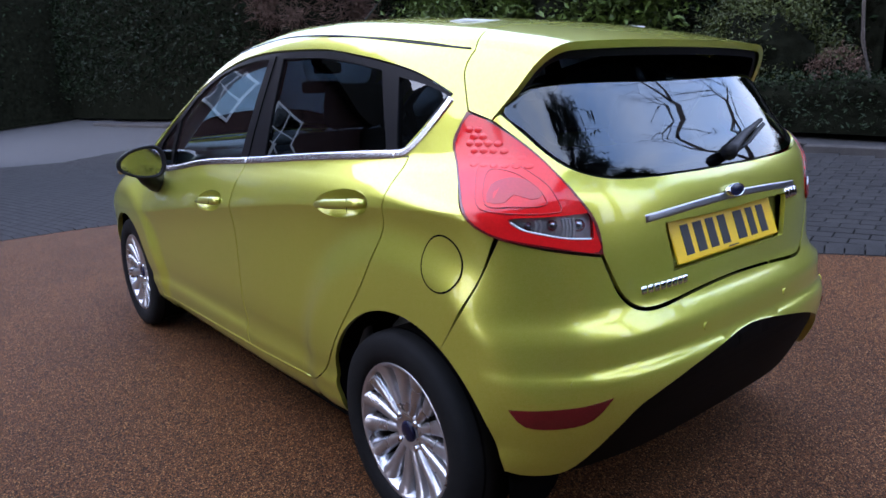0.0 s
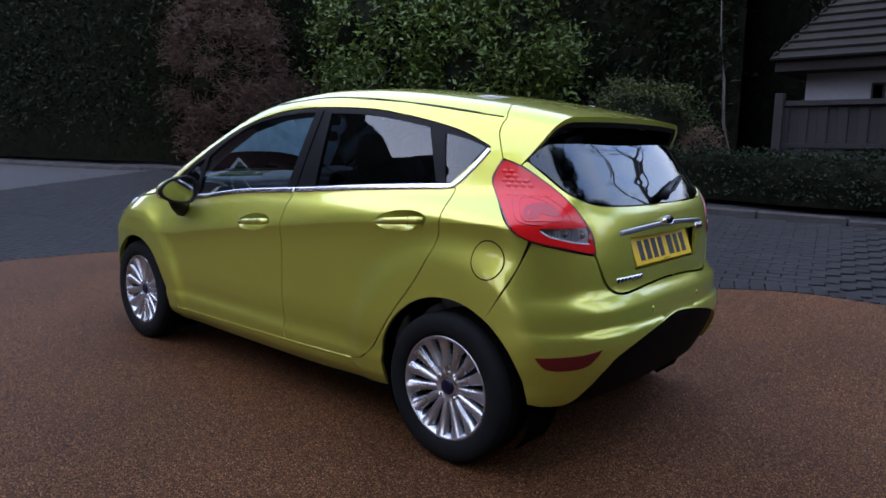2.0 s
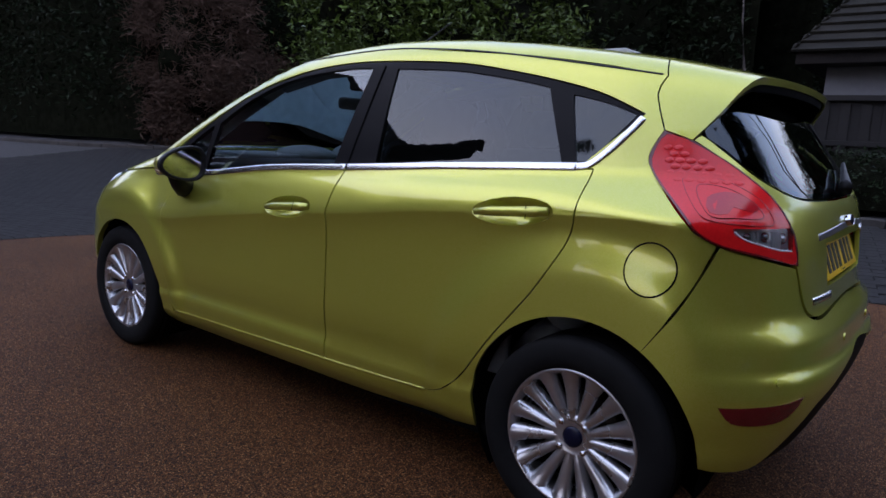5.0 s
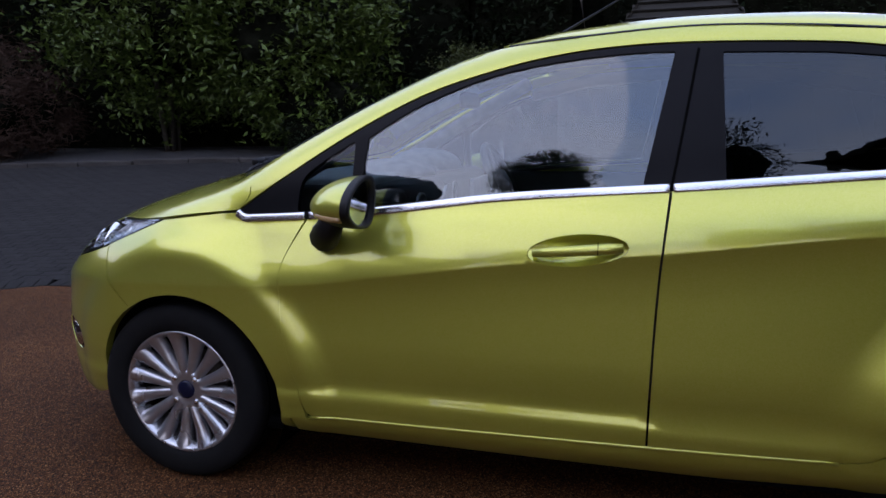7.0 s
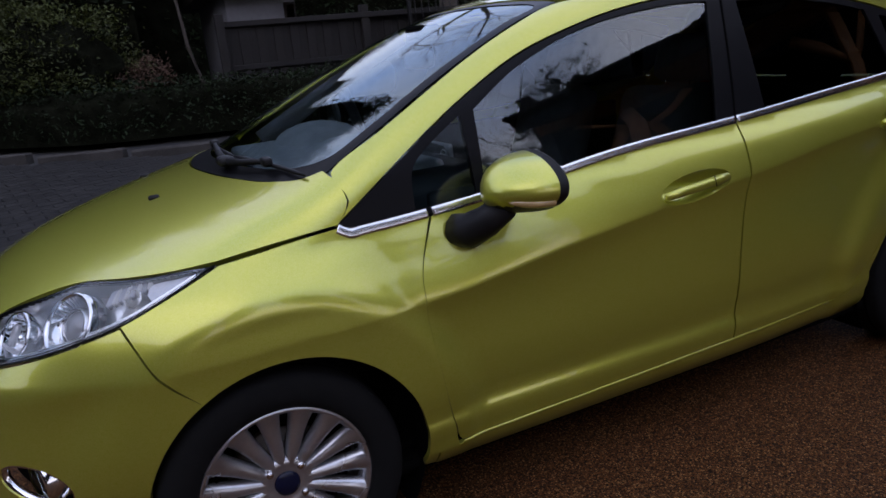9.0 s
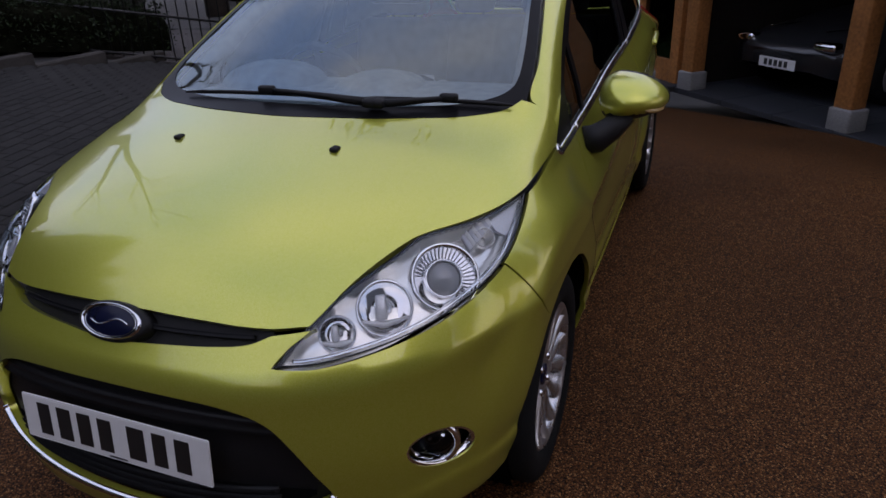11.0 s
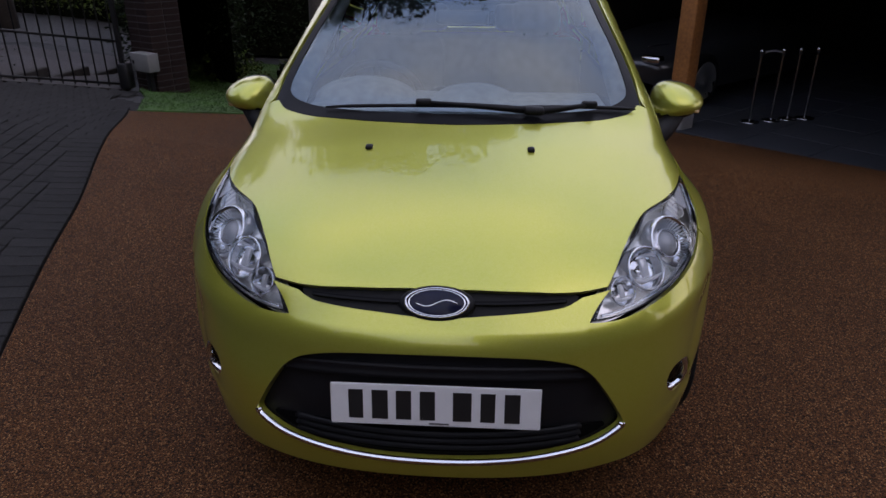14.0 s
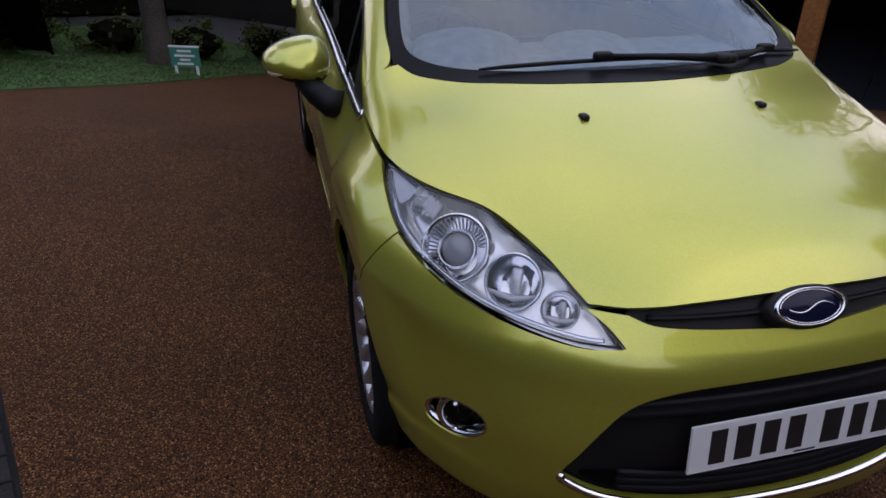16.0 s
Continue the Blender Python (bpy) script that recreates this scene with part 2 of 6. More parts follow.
def paint(name, base, flake):
    """Metallic car paint: a coloured metallic coat with flakes under clear lacquer."""
    m = bpy.data.materials.new(name)
    m.use_nodes = True
    n, l = m.node_tree.nodes, m.node_tree.links
    p = n["Principled BSDF"]
    where, v, mix = n.new("ShaderNodeTexCoord"), n.new("ShaderNodeTexVoronoi"), n.new("ShaderNodeMix")
    mix.data_type = "RGBA"
    v.inputs["Scale"].default_value = 900
    sep, mr = n.new("ShaderNodeSeparateColor"), n.new("ShaderNodeMapRange")
    l.new(where.outputs["Object"], v.inputs["Vector"]), l.new(v.outputs["Color"], sep.inputs["Color"]), l.new(sep.outputs[0], mr.inputs["Value"])
    mr.inputs["To Max"].default_value = .36
    mix.inputs["A"].default_value, mix.inputs["B"].default_value = (*base, 1), (*flake, 1)
    l.new(mr.outputs["Result"], mix.inputs["Factor"]), l.new(mix.outputs["Result"], p.inputs["Base Color"])
    dust, dr = n.new("ShaderNodeTexNoise"), n.new("ShaderNodeMapRange")
    dust.inputs["Scale"].default_value, dust.inputs["Detail"].default_value = 5, 5
    l.new(where.outputs["Object"], dust.inputs["Vector"]), l.new(dust.outputs["Fac"], dr.inputs["Value"])
    dr.inputs["To Min"].default_value, dr.inputs["To Max"].default_value = .004, .022
    l.new(dr.outputs["Result"], p.inputs["Coat Roughness"])
    p.inputs["Metallic"].default_value, p.inputs["Roughness"].default_value, p.inputs["Coat Weight"].default_value = .68, .31, 1.0
    p.inputs["Coat IOR"].default_value = 1.55
    return m


GREEN = paint("lime_green_metallic_paint", (.475, .488, .044), (.76, .73, .24))
BLACK = mat("black_plastic", (.010, .010, .011), .5, spec=.2, bump=.08, bump_scale=900)
GLOSSBLACK = mat("satin_black_trim", (.007, .007, .008), .35, spec=.10, vary=.05)
# darker than BLACK: the shadow under the tail is put into the colour
VALANCE = mat("matt_black_shaded_valance", (.006, .006, .006), .7, spec=.08, bump=.08, bump_scale=900)
RUBBER = mat("tyre_rubber", (.009, .009, .009), .8, spec=.1, bump=.15, bump_scale=500)
# near-black of the underside; also stands for shade in openings and gaps
VOID = mat("dark_underside_and_shade", (.005, .005, .005), .9, spec=.0)
BOWL = mat("headlamp_silver", (.84, .83, .80), .20, .72, vary=.06)
CLEARCELL = mat("bright_lamp_reflector", (.70, .70, .71), .25, .3, vary=.12, scale=40)
PROJECTOR = mat("projector_glass", (.26, .26, .27), .08, vary=.1, coat=1.0)
ALLOY = mat("silver_alloy", (.55, .56, .58), .28, .9, vary=.05, scale=20)
CHROME = mat("chrome", (.75, .76, .78), .07, 1.0, vary=.03)
BRIGHT = mat("polished_bright_trim", (.86, .87, .88), .24, 1.0, vary=.03)
WINDOW = glass("clear_window_glass", (.52, .62, .64), 2.05)
SCREEN = glass("windscreen_glass", (.72, .80, .82), 2.12, gloss=(.80, .94, 1.0))
PRIVACY = glass("tinted_window_glass", (.07, .08, .09), 1.62)
QUARTER = glass("front_quarter_glass", (.42, .50, .52), 1.42)
REARGLASS = glass("tinted_rear_glass", (.07, .08, .09), 1.62)
LENS = glass("clear_lens", (.96, .97, .98), 1.42)
REDLENS = mat("red_lamp_lens", (.74, .014, .014), .2, spec=.3, vary=.08, scale=40, coat=.45)
REDMID = mat("shaded_red_lens", (.46, .012, .016), .2, spec=.3, vary=.1, scale=40, coat=.7)
REDDEEP = mat("dark_red_reflector", (.12, .006, .008), .15, vary=.1, scale=50, coat=.6, bump=.2, bump_scale=300)
AMBER = mat("amber_lens", (.50, .33, .14), .15, coat=.8)
WHITEPLATE = mat("white_reflective_plate", (.72, .72, .70), .4, vary=.04)
YELLOWPLATE = mat("yellow_reflective_plate", (.80, .50, .004), .4, vary=.04)
INK = mat("black_ink", (.012, .012, .012), .5)
BLUE = mat("dark_blue_enamel", (.006, .008, .026), .22, spec=.2, coat=.12)
SEAT = mat("grey_seat_fabric", (.22, .23, .24), .85, bump=.25, bump_scale=400)
DASHTOP = mat("grey_dashboard_skin", (.46, .50, .52), .7, bump=.15, bump_scale=500)
DASH = mat("dark_dashboard_plastic", (.06, .068, .074), .6, bump=.15, bump_scale=500)
PALETRIM = mat("pale_cabin_lining", (.45, .45, .44), .8)
SILVERTRIM = mat("silver_plastic", (.5, .5, .52), .35, .6)


# ---- mesh tools ----
def mesh_object(name, verts, faces, material, parent=None, label="", smooth=True, normals=None):
    me = bpy.data.meshes.new(name)
    me.from_pydata([tuple(map(float, v)) for v in verts], [], [tuple(map(int, f)) for f in faces])
    if smooth:
        me.polygons.foreach_set("use_smooth", [True] * len(me.polygons))
    for m in (material if isinstance(material, (list, tuple)) else [material]):
        me.materials.append(m)
    me.update()
    if normals is not None:
        me.normals_split_custom_set_from_vertices([tuple(map(float, v)) for v in normals])
    ob = new(name, me)
    if parent is not None:
        ob.parent = parent
    if label:
        tagged(ob, label)
    return ob


def part(name, bm, material, parent=None, label="", smooth=True):
    """One bmesh as one mesh object under a thing or a part."""
    me = bpy.data.meshes.new(name)
    bm.to_mesh(me)
    bm.free()
    if smooth:
        me.polygons.foreach_set("use_smooth", [True] * len(me.polygons))
    me.materials.append(material)
    ob = new(name, me)
    if parent is not None:
        ob.parent = parent
    if label:
        tagged(ob, label)
    return ob


def box(sx, sy, sz, at=(0, 0, 0), bevel=0.0, m=None, bm=None, segments=2):
    """A bevelled box into a bmesh."""
    bm = bm or bmesh.new()
    got = bmesh.ops.create_cube(bm, size=1, matrix=(m or Matrix()) @ Matrix.Translation(at) @ Matrix.Diagonal((sx, sy, sz, 1)))
    if bevel:
        edges = {e for v in got["verts"] for e in v.link_edges}
        bmesh.ops.bevel(bm, geom=list(edges), offset=bevel, segments=segments, affect="EDGES", profile=.5)
    return bm


def lathe(profile, n=48, m=None, bm=None, closed=False):
    """A profile of (radius, along) turned round the y axis."""
    bm = bm or bmesh.new()
    m = m or Matrix()
    rings = [[bm.verts.new(m @ Vector((r * math.cos(2 * math.pi * i / n), a, r * math.sin(2 * math.pi * i / n)))) for i in range(n)] for r, a in profile]
    for k in range(len(rings) - (0 if closed else 1)):
        p, q = rings[k], rings[(k + 1) % len(rings)]
        for i in range(n):
            bm.faces.new((p[i], p[(i + 1) % n], q[(i + 1) % n], q[i]))
    return bm


def tube(points, radii, n=6, bm=None):
    """A tapered tube along points."""
    bm = bm or bmesh.new()
    last = None
    for i, p in enumerate(points):
        d = (Vector(points[min(i + 1, len(points) - 1)]) - Vector(points[max(i - 1, 0)])).normalized()
        a = d.orthogonal().normalized()
        b = d.cross(a)
        r = radii[i] if isinstance(radii, (list, tuple)) else radii
        ring = [bm.verts.new(Vector(p) + r * (math.cos(2 * math.pi * k / n) * a + math.sin(2 * math.pi * k / n) * b)) for k in range(n)]
        if last:
            best = min(range(n), key=lambda s: (ring[s].co - last[0].co).length)
            ring = ring[best:] + ring[:best]
            for k in range(n):
                bm.faces.new((last[k], last[(k + 1) % n], ring[(k + 1) % n], ring[k]))
        else:
            bm.faces.new(ring[::-1])
        last = ring
    bm.faces.new(last)
    return bm


def empty(name, label, category, group="", kind="", at=None):
    ob = tagged(new(name), label, category, group, kind)
    if at is not None:
        ob.matrix_world = at
    return ob


# ---- panels cut out of the skin ----
METRE = {"side": 1, "top": 1, "ahead": 1, "back": 1, "front": .0175, "rear": .0150, "wrap": .0105, "hood": .0105}


def loop(pts, ds=.02):
    """A closed outline through (u, v) points, smooth but at the corners (u, v, 1), in even steps."""
    n = len(pts)
    p = np.array([q[:2] for q in pts], float)
    corner = [len(q) > 2 for q in pts]
    out = []
    for i in range(n):
        a, b, c, d = p[i - 1], p[i], p[(i + 1) % n], p[(i + 2) % n]
        if corner[i]:
            a = b
        if corner[(i + 1) % n]:
            d = c
        ln = np.linalg.norm(c - b)
        for t in np.arange(max(1, math.ceil(ln / ds))) / max(1, math.ceil(ln / ds)):
            m0, m1 = (c - a) / 2, (d - b) / 2
            cap = ln * 1.0
            m0, m1 = m0 * min(1, cap / (np.linalg.norm(m0) + 1e-9)), m1 * min(1, cap / (np.linalg.norm(m1) + 1e-9))
            out.append(b * (1 + 2 * t) * (1 - t) ** 2 + c * t * t * (3 - 2 * t) + m0 * t * (1 - t) ** 2 + m1 * t * t * (t - 1))
    out = np.array(out)
    area = np.sum(out[:, 0] * np.roll(out[:, 1], -1) - np.roll(out[:, 0], -1) * out[:, 1])
    return out if area > 0 else out[::-1]


def inset(poly, gap):
    e = np.roll(poly, -1, 0) - poly
    e /= np.linalg.norm(e, axis=1)[:, None] + 1e-12
    nrm = np.stack([-e[:, 1], e[:, 0]], 1)
    both_ = nrm + np.roll(nrm, 1, 0)
    both_ /= np.maximum(np.linalg.norm(both_, axis=1)[:, None], .5)
    return poly + both_ * gap


def within(poly, q):
    x, y = q[:, 0][:, None], q[:, 1][:, None]
    a, b = poly, np.roll(poly, -1, 0)
    cross = (a[:, 1] > y) != (b[:, 1] > y)
    at = a[:, 0] + (y - a[:, 1]) * (b[:, 0] - a[:, 0]) / np.where(np.abs(b[:, 1] - a[:, 1]) < 1e-12, 1e-12, b[:, 1] - a[:, 1])
    return (np.sum(cross & (x < at), axis=1) % 2) == 1


def away(poly, q):
    a, b = poly, np.roll(poly, -1, 0)
    best = np.full(len(q), 9.0)
    for i in range(len(poly)):
        d = b[i] - a[i]
        t = np.clip(((q - a[i]) @ d) / (d @ d + 1e-12), 0, 1)
        best = np.minimum(best, np.linalg.norm(q - a[i] - t[:, None] * d, axis=1))
    return best


def cast(view, uv, off=0.0, tailless=False):
    """The places on the skin, and its normals, for metric places uv of a view."""
    global CUT_TAIL
    uv = np.array(uv, float)
    CUT_TAIL = not tailless
    o, w = rays(view, uv / np.array([1, 1]) * np.array([1 / METRE[view] if view in ("front", "rear") else 1, 1 / METRE[view] if view in ("wrap", "hood") else 1]))
    p, _ = onto(o, w)
    n = slope(p)
    CUT_TAIL = True
    return p + n * off, n


def metric(view, pts):
    """Outline points of a view as metres along both ways."""
    k = METRE[view]
    return [((q[0] * k if view in ("front", "rear") else q[0]), (q[1] * k if view in ("wrap", "hood") else q[1]), *q[2:]) for q in pts]


def panel(name, view, pts, material, parent, holes=(), off=0.0, thick=.014, gap=.0022, step=.03, ds=.02, mirror=False, label="", tailless=False, dent=None):
    """A piece of the skin inside an outline, with turned-in edges. mirror: on the car's right."""
    outer = inset(loop(metric(view, pts), ds), gap)
    inner = [inset(loop(metric(view, h), ds), -gap) for h in holes]
    rings = [outer] + inner
    lo, hi = outer.min(0), outer.max(0)
    gx, gy = np.meshgrid(np.arange(lo[0], hi[0], step), np.arange(lo[1], hi[1], step))
    gx = gx + (np.arange(gx.shape[0]) % 2)[:, None] * step / 2
    grid = np.stack([gx.ravel(), gy.ravel()], 1)
    keep = within(outer, grid) & (away(outer, grid) > step * .45)
    for h in inner:
        keep &= ~within(h, grid) & (away(h, grid) > step * .45)
    grid = grid[keep]
    if view == "side" and step < .035:
        away_from = np.abs(grid[:, 1] - CREASE(grid[:, 0])) > .032
        cx = np.arange(lo[0], hi[0], .022)
        rows = np.concatenate([np.stack([cx, CREASE(cx) + d], 1) for d in (-.024, -.012, -.004, .003, .011, .024)])
        inside = within(outer, rows) & (away(outer, rows) > .008)
        for h in inner:
            inside &= ~within(h, rows) & (away(h, rows) > .008)
        grid = np.concatenate([grid[away_from], rows[inside]])
    uv, edges, start = [], [], 0
    for r in rings:
        uv.append(r)
        edges += [(start + i, start + (i + 1) % len(r)) for i in range(len(r))]
        start += len(r)
    uv = np.concatenate(uv + [grid])
    from mathutils import geometry
    v2, _, f2, *_ = geometry.delaunay_2d_cdt([Vector(q) for q in uv], edges, [], 0, 1e-7)
    v2 = np.array([tuple(q) for q in v2])
    tri = np.array([f for f in f2 if len(f) == 3])
    mid = v2[tri].mean(1)
    keep = within(outer, mid)
    for h in inner:
        keep &= ~within(h, mid)
    tri = tri[keep]
    p, n = cast(view, v2, off, tailless)
    if dent is not None:
        p, n = dent(p, n)
    t0 = p[tri[:, 1]] - p[tri[:, 0]]
    t1 = p[tri[:, 2]] - p[tri[:, 0]]
    flip = np.sum(np.cross(t0, t1) * n[tri].mean(1), 1) < 0
    tri[flip] = tri[flip][:, ::-1]
    verts, faces, norms = [p], [tuple(t) for t in tri], [n]
    count = len(p)
    for r in rings:
        q, m = cast(view, r, off, tailless)
        if dent is not None:
            q, m = dent(q, m)
        k = len(r)
        verts += [q, q - m * thick]
        norms += [np.zeros((k, 3))] * 2
        for i in range(k):
            j = (i + 1) % k
            faces.append((count + j, count + i, count + k + i, count + k + j))
        count += 2 * k
    verts, norms = np.concatenate(verts), np.concatenate(norms)
    if mirror:
        verts, norms, faces = verts * [1, -1, 1], norms * [1, -1, 1], [f[::-1] for f in faces]
    return mesh_object(name, verts, faces, material, parent, label, normals=norms)


def pair(name, view, pts, material, parents, **more):
    """The same panel on the car's left and right."""
    parents = parents if isinstance(parents, (list, tuple)) else (parents, parents)
    return [panel(name, view, pts, material, parents[i], mirror=bool(i), **more) for i in (0, 1)]


def z_of(*xy):
    """Places (x, y) seen from above as (x, z) seen from the side."""
    p, _ = cast("top", xy)
    return [(float(q[0]), float(q[2])) for q in p]


def ribbon(name, view, line, width, material, parent, off=.004, mirror=False, label="", closed=False, deep=.006, tailless=False):
    """A raised strip along a line on the skin."""
    line = np.array(metric(view, line), float)
    if not closed:
        fine = []
        for i in range(len(line) - 1):
            a, b, c, d = line[max(i - 1, 0)], line[i], line[i + 1], line[min(i + 2, len(line) - 1)]
            for t in np.arange(8) / 8:
                fine.append(.5 * (2 * b + (c - a) * t + (2 * a - 5 * b + 4 * c - d) * t * t + (3 * b - a - 3 * c + d) * t ** 3))
        line = np.array(fine + [line[-1]])
    d = np.gradient(line, axis=0) if not closed else np.roll(line, -1, 0) - np.roll(line, 1, 0)
    d /= np.linalg.norm(d, axis=1)[:, None] + 1e-12
    s = np.stack([-d[:, 1], d[:, 0]], 1)
    w = np.broadcast_to(np.asarray(width, float), (len(line),))[:, None] / 2
    rows = []
    for side, height in ((-1, off - deep), (-1, off * .7), (-.5, off), (.5, off), (1, off * .7), (1, off - deep)):
        rows.append(cast(view, line + s * side * w, height, tailless)[0])
    k, verts, faces = len(line), np.concatenate(rows), []
    for r in range(5):
        for i in range(k if closed else k - 1):
            j = (i + 1) % k
            faces.append((r * k + i, r * k + j, (r + 1) * k + j, (r + 1) * k + i))
    if not closed:
        faces += [tuple(r * k for r in range(6)), tuple(r * k + k - 1 for r in range(5, -1, -1))]
    if mirror:
        verts = verts * [1, -1, 1]
    ob = mesh_object(name, verts, faces, material, parent, label)
    bm = bmesh.new()
    bm.from_mesh(ob.data)
    bmesh.ops.recalc_face_normals(bm, faces=bm.faces)
    bm.to_mesh(ob.data)
    bm.free()
    return ob


def arch_edge(view, centre, r, angles):
    """A wheel arch's edge, given by angles from straight outward, as degrees and heights of the front or rear view."""
    out, s = [], 1 if view == "front" else -1
    for a in angles:
        x, z = centre[0] + s * r * math.cos(radians(a)), centre[1] + r * math.sin(radians(a))
        y = float(cast("side", [(x, z)])[0][0][1])
        axis = FRONT_AXIS if s > 0 else REAR_AXIS
        out.append((math.degrees(math.atan2(y, s * (x - axis))), z))
    return out


def seam_edge(view, *xz):
    """Side places (x, z) as degrees and heights of the front or rear view."""
    p = cast("side", xz)[0]
    s, axis = (1, FRONT_AXIS) if view == "front" else (-1, REAR_AXIS)
    return [(math.degrees(math.atan2(q[1], s * (q[0] - axis))), float(q[2])) for q in p]


def arc(cx, cz, r, a0, a1, n=14):
    return [(cx + r * math.cos(radians(a)), cz + r * math.sin(radians(a))) for a in np.linspace(a0, a1, n)]


# ---- ground ----
def rise(y, x=0.0):
    """The yard climbs gently on the car's right and falls away behind it, towards the carport."""
    y, x = np.asarray(y, float), np.asarray(x, float)
    s, b = np.maximum(0, -y - 1.0), np.maximum(0, -x - 2.7 + .75 * np.maximum(0, y - 2.0))
    return .112 * np.minimum(np.sqrt(s * s + .04) - .2, 7.0) - .15 * np.minimum(np.sqrt(b * b + .09) - .3, 6.0)


FAR_X, FAR_Y, FAR = 2.13, .2, 1.25


def beyond(x, y):
    """Places behind the car, set out from the front of the yard."""
    return (FAR_X + (x - FAR_X) * FAR, FAR_Y + (y - FAR_Y) * FAR)


RESIN = pebbles("resin_bound_gravel", (.040, .0135, .0042), (.092, .034, .0100), (.30, .150, .060), bump=.7)
BLOCK = mat("grey_block_paving", (.025, .0240, .0232), .85, spec=.12, vary=.25, scale=30, bump=.25, bump_scale=150, per_piece=.25)
JOINT = mat("sandy_joint", (.035, .034, .034), .9, bump=.4, bump_scale=200)
KERB = mat("weathered_kerb_stone", (.055, .050, .046), .8, spec=.2, vary=.3, scale=20, bump=.4, bump_scale=80, per_piece=.2)
GRASS = mat("mown_grass", (.045, .12, .018), .8, vary=.4, scale=15, bump=.5, bump_scale=100, per_piece=.4)
LEAF = mat("glossy_evergreen_leaf", (.070, .110, .018), .42, spec=.22, vary=.3, scale=8, per_piece=.6)
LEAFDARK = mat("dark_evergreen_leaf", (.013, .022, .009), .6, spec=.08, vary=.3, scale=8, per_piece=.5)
LEAFPALE = mat("yellow_green_leaf", (.052, .066, .014), .5, spec=.2, vary=.3, scale=8, per_piece=.5)
# near-black colour stands for the shade deep inside foliage
HEART = mat("inner_foliage_shade", (.010, .011, .007), .95, spec=.0, vary=.5, scale=30, bump=1.0, bump_scale=25)
TWIG = mat("dry_brown_twig", (.085, .052, .038), .85, spec=.1, vary=.3, scale=10, per_piece=.4)
BARK = mat("grey_brown_bark", (.075, .06, .05), .9, vary=.4, scale=12, bump=.8, bump_scale=40)
TIMBER = mat("orange_oak_timber", (.42, .16, .045), .6, vary=.3, scale=10, bump=.3, bump_scale=120)
DARKWOOD = mat("dark_stained_boards", (.018, .014, .012), .75, spec=.15, vary=.3, scale=8, bump=.3, bump_scale=60, per_piece=.3)
SLAB = mat("blue_grey_slab", (.020, .023, .030), .7, vary=.25, scale=10, bump=.2, bump_scale=100, per_piece=.2)
STONE = mat("pale_grey_stone", (.22, .215, .21), .8, vary=.2, scale=20, bump=.4, bump_scale=90)
IRON = mat("black_iron", (.010, .010, .011), .45, .3)
BRICKRED = mat("red_brown_brick", (.055, .028, .024), .85, spec=.2, vary=.3, scale=15, bump=.4, bump_scale=60, per_piece=.25)
# white wall toned down to grey: tree shade is put into the colour
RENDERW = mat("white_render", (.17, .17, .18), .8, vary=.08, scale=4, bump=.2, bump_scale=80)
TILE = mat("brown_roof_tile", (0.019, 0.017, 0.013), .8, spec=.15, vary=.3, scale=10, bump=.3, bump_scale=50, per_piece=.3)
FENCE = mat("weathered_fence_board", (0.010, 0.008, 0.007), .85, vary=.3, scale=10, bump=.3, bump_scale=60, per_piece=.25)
WHITEPAINT = mat("white_painted_wood", (.75, .75, .73), .5, vary=.05)
ROADGREY = mat("road_asphalt", (.026, .026, .027), .85, vary=.2, scale=10, bump=.4, bump_scale=150)

EDGE = curve((-30, -3.9), (-6, -3.8), (-4.95, -3.56), (-3.4, -2.98), (-2.4, -2.62), (-1.5, -2.27), (-.85, -2.06), (-.27, -1.85), (.1, -1.71), (.6, -1.54), (1.2, -1.42), (2.4, -1.40))
KERBLINE = curve((-40, -5.3), (-4, -5.4), (-1, -5.45), (1, -6.1), (2.6, -6.8), (5, -7.0), (7, -6.6), (9, -6.35), (12, -5.9), (15, -5.4), (24, -4.9), (60, -4.8))


def sheet(name, xs, ys, keep, height, material, label, category, kind="structure"):
    """A sheet over a grid, where keep says so."""
    gx, gy = np.meshgrid(xs, ys)
    gz = height(gx, gy)
    verts = np.stack([gx.ravel(), gy.ravel(), gz.ravel()], 1)
    w = len(xs)
    faces = [(r * w + c, r * w + c + 1, (r + 1) * w + c + 1, (r + 1) * w + c) for r in range(len(ys) - 1) for c in range(w - 1) if keep((xs[c] + xs[c + 1]) / 2, (ys[r] + ys[r + 1]) / 2)]
    return tagged(mesh_object(name, verts, faces, material), label, category, kind=kind)


far = [-400, -150, -60, -30, -20]
gy = np.array(far + list(np.arange(-14, 2.1, .25)) + [4, 8, 14, 25, 60, 150, 400])
gx = np.array(far + list(np.arange(-16, 6.1, .5)) + list(np.arange(7, 30.1, 1.0)) + [45, 80, 150, 400])
ground = sheet("ground", gx, gy, lambda x, y: True, lambda x, y: rise(y, x) - .03, JOINT, "grey-brown ground under the paving and planting", "ground")


def resin_outline():
    """The gravel drive: bounded by the paving ahead and on its right, the lawn behind and the carport on its left."""
    line = [(x, float(EDGE(x))) for x in np.arange(-4.15, 2.41, .2)]
    line += [(2.8, -1.36), (3.2, -1.15), (3.45, -.75), (3.55, -.2), (3.6, .4), (3.55, 1.2), (3.4, 2.2), (3.2, 3.6), (3.0, 6.0), (1.2, 8.6)] + [beyond(*q) for q in ((-.1, 5.4), (-2.62, 3.12), (-4.02, 1.87), (-5.5, .52), (-5.45, .3), (-5.25, -.52), (-3.9, -1.68), (-3.5, -2.0))]
    return line


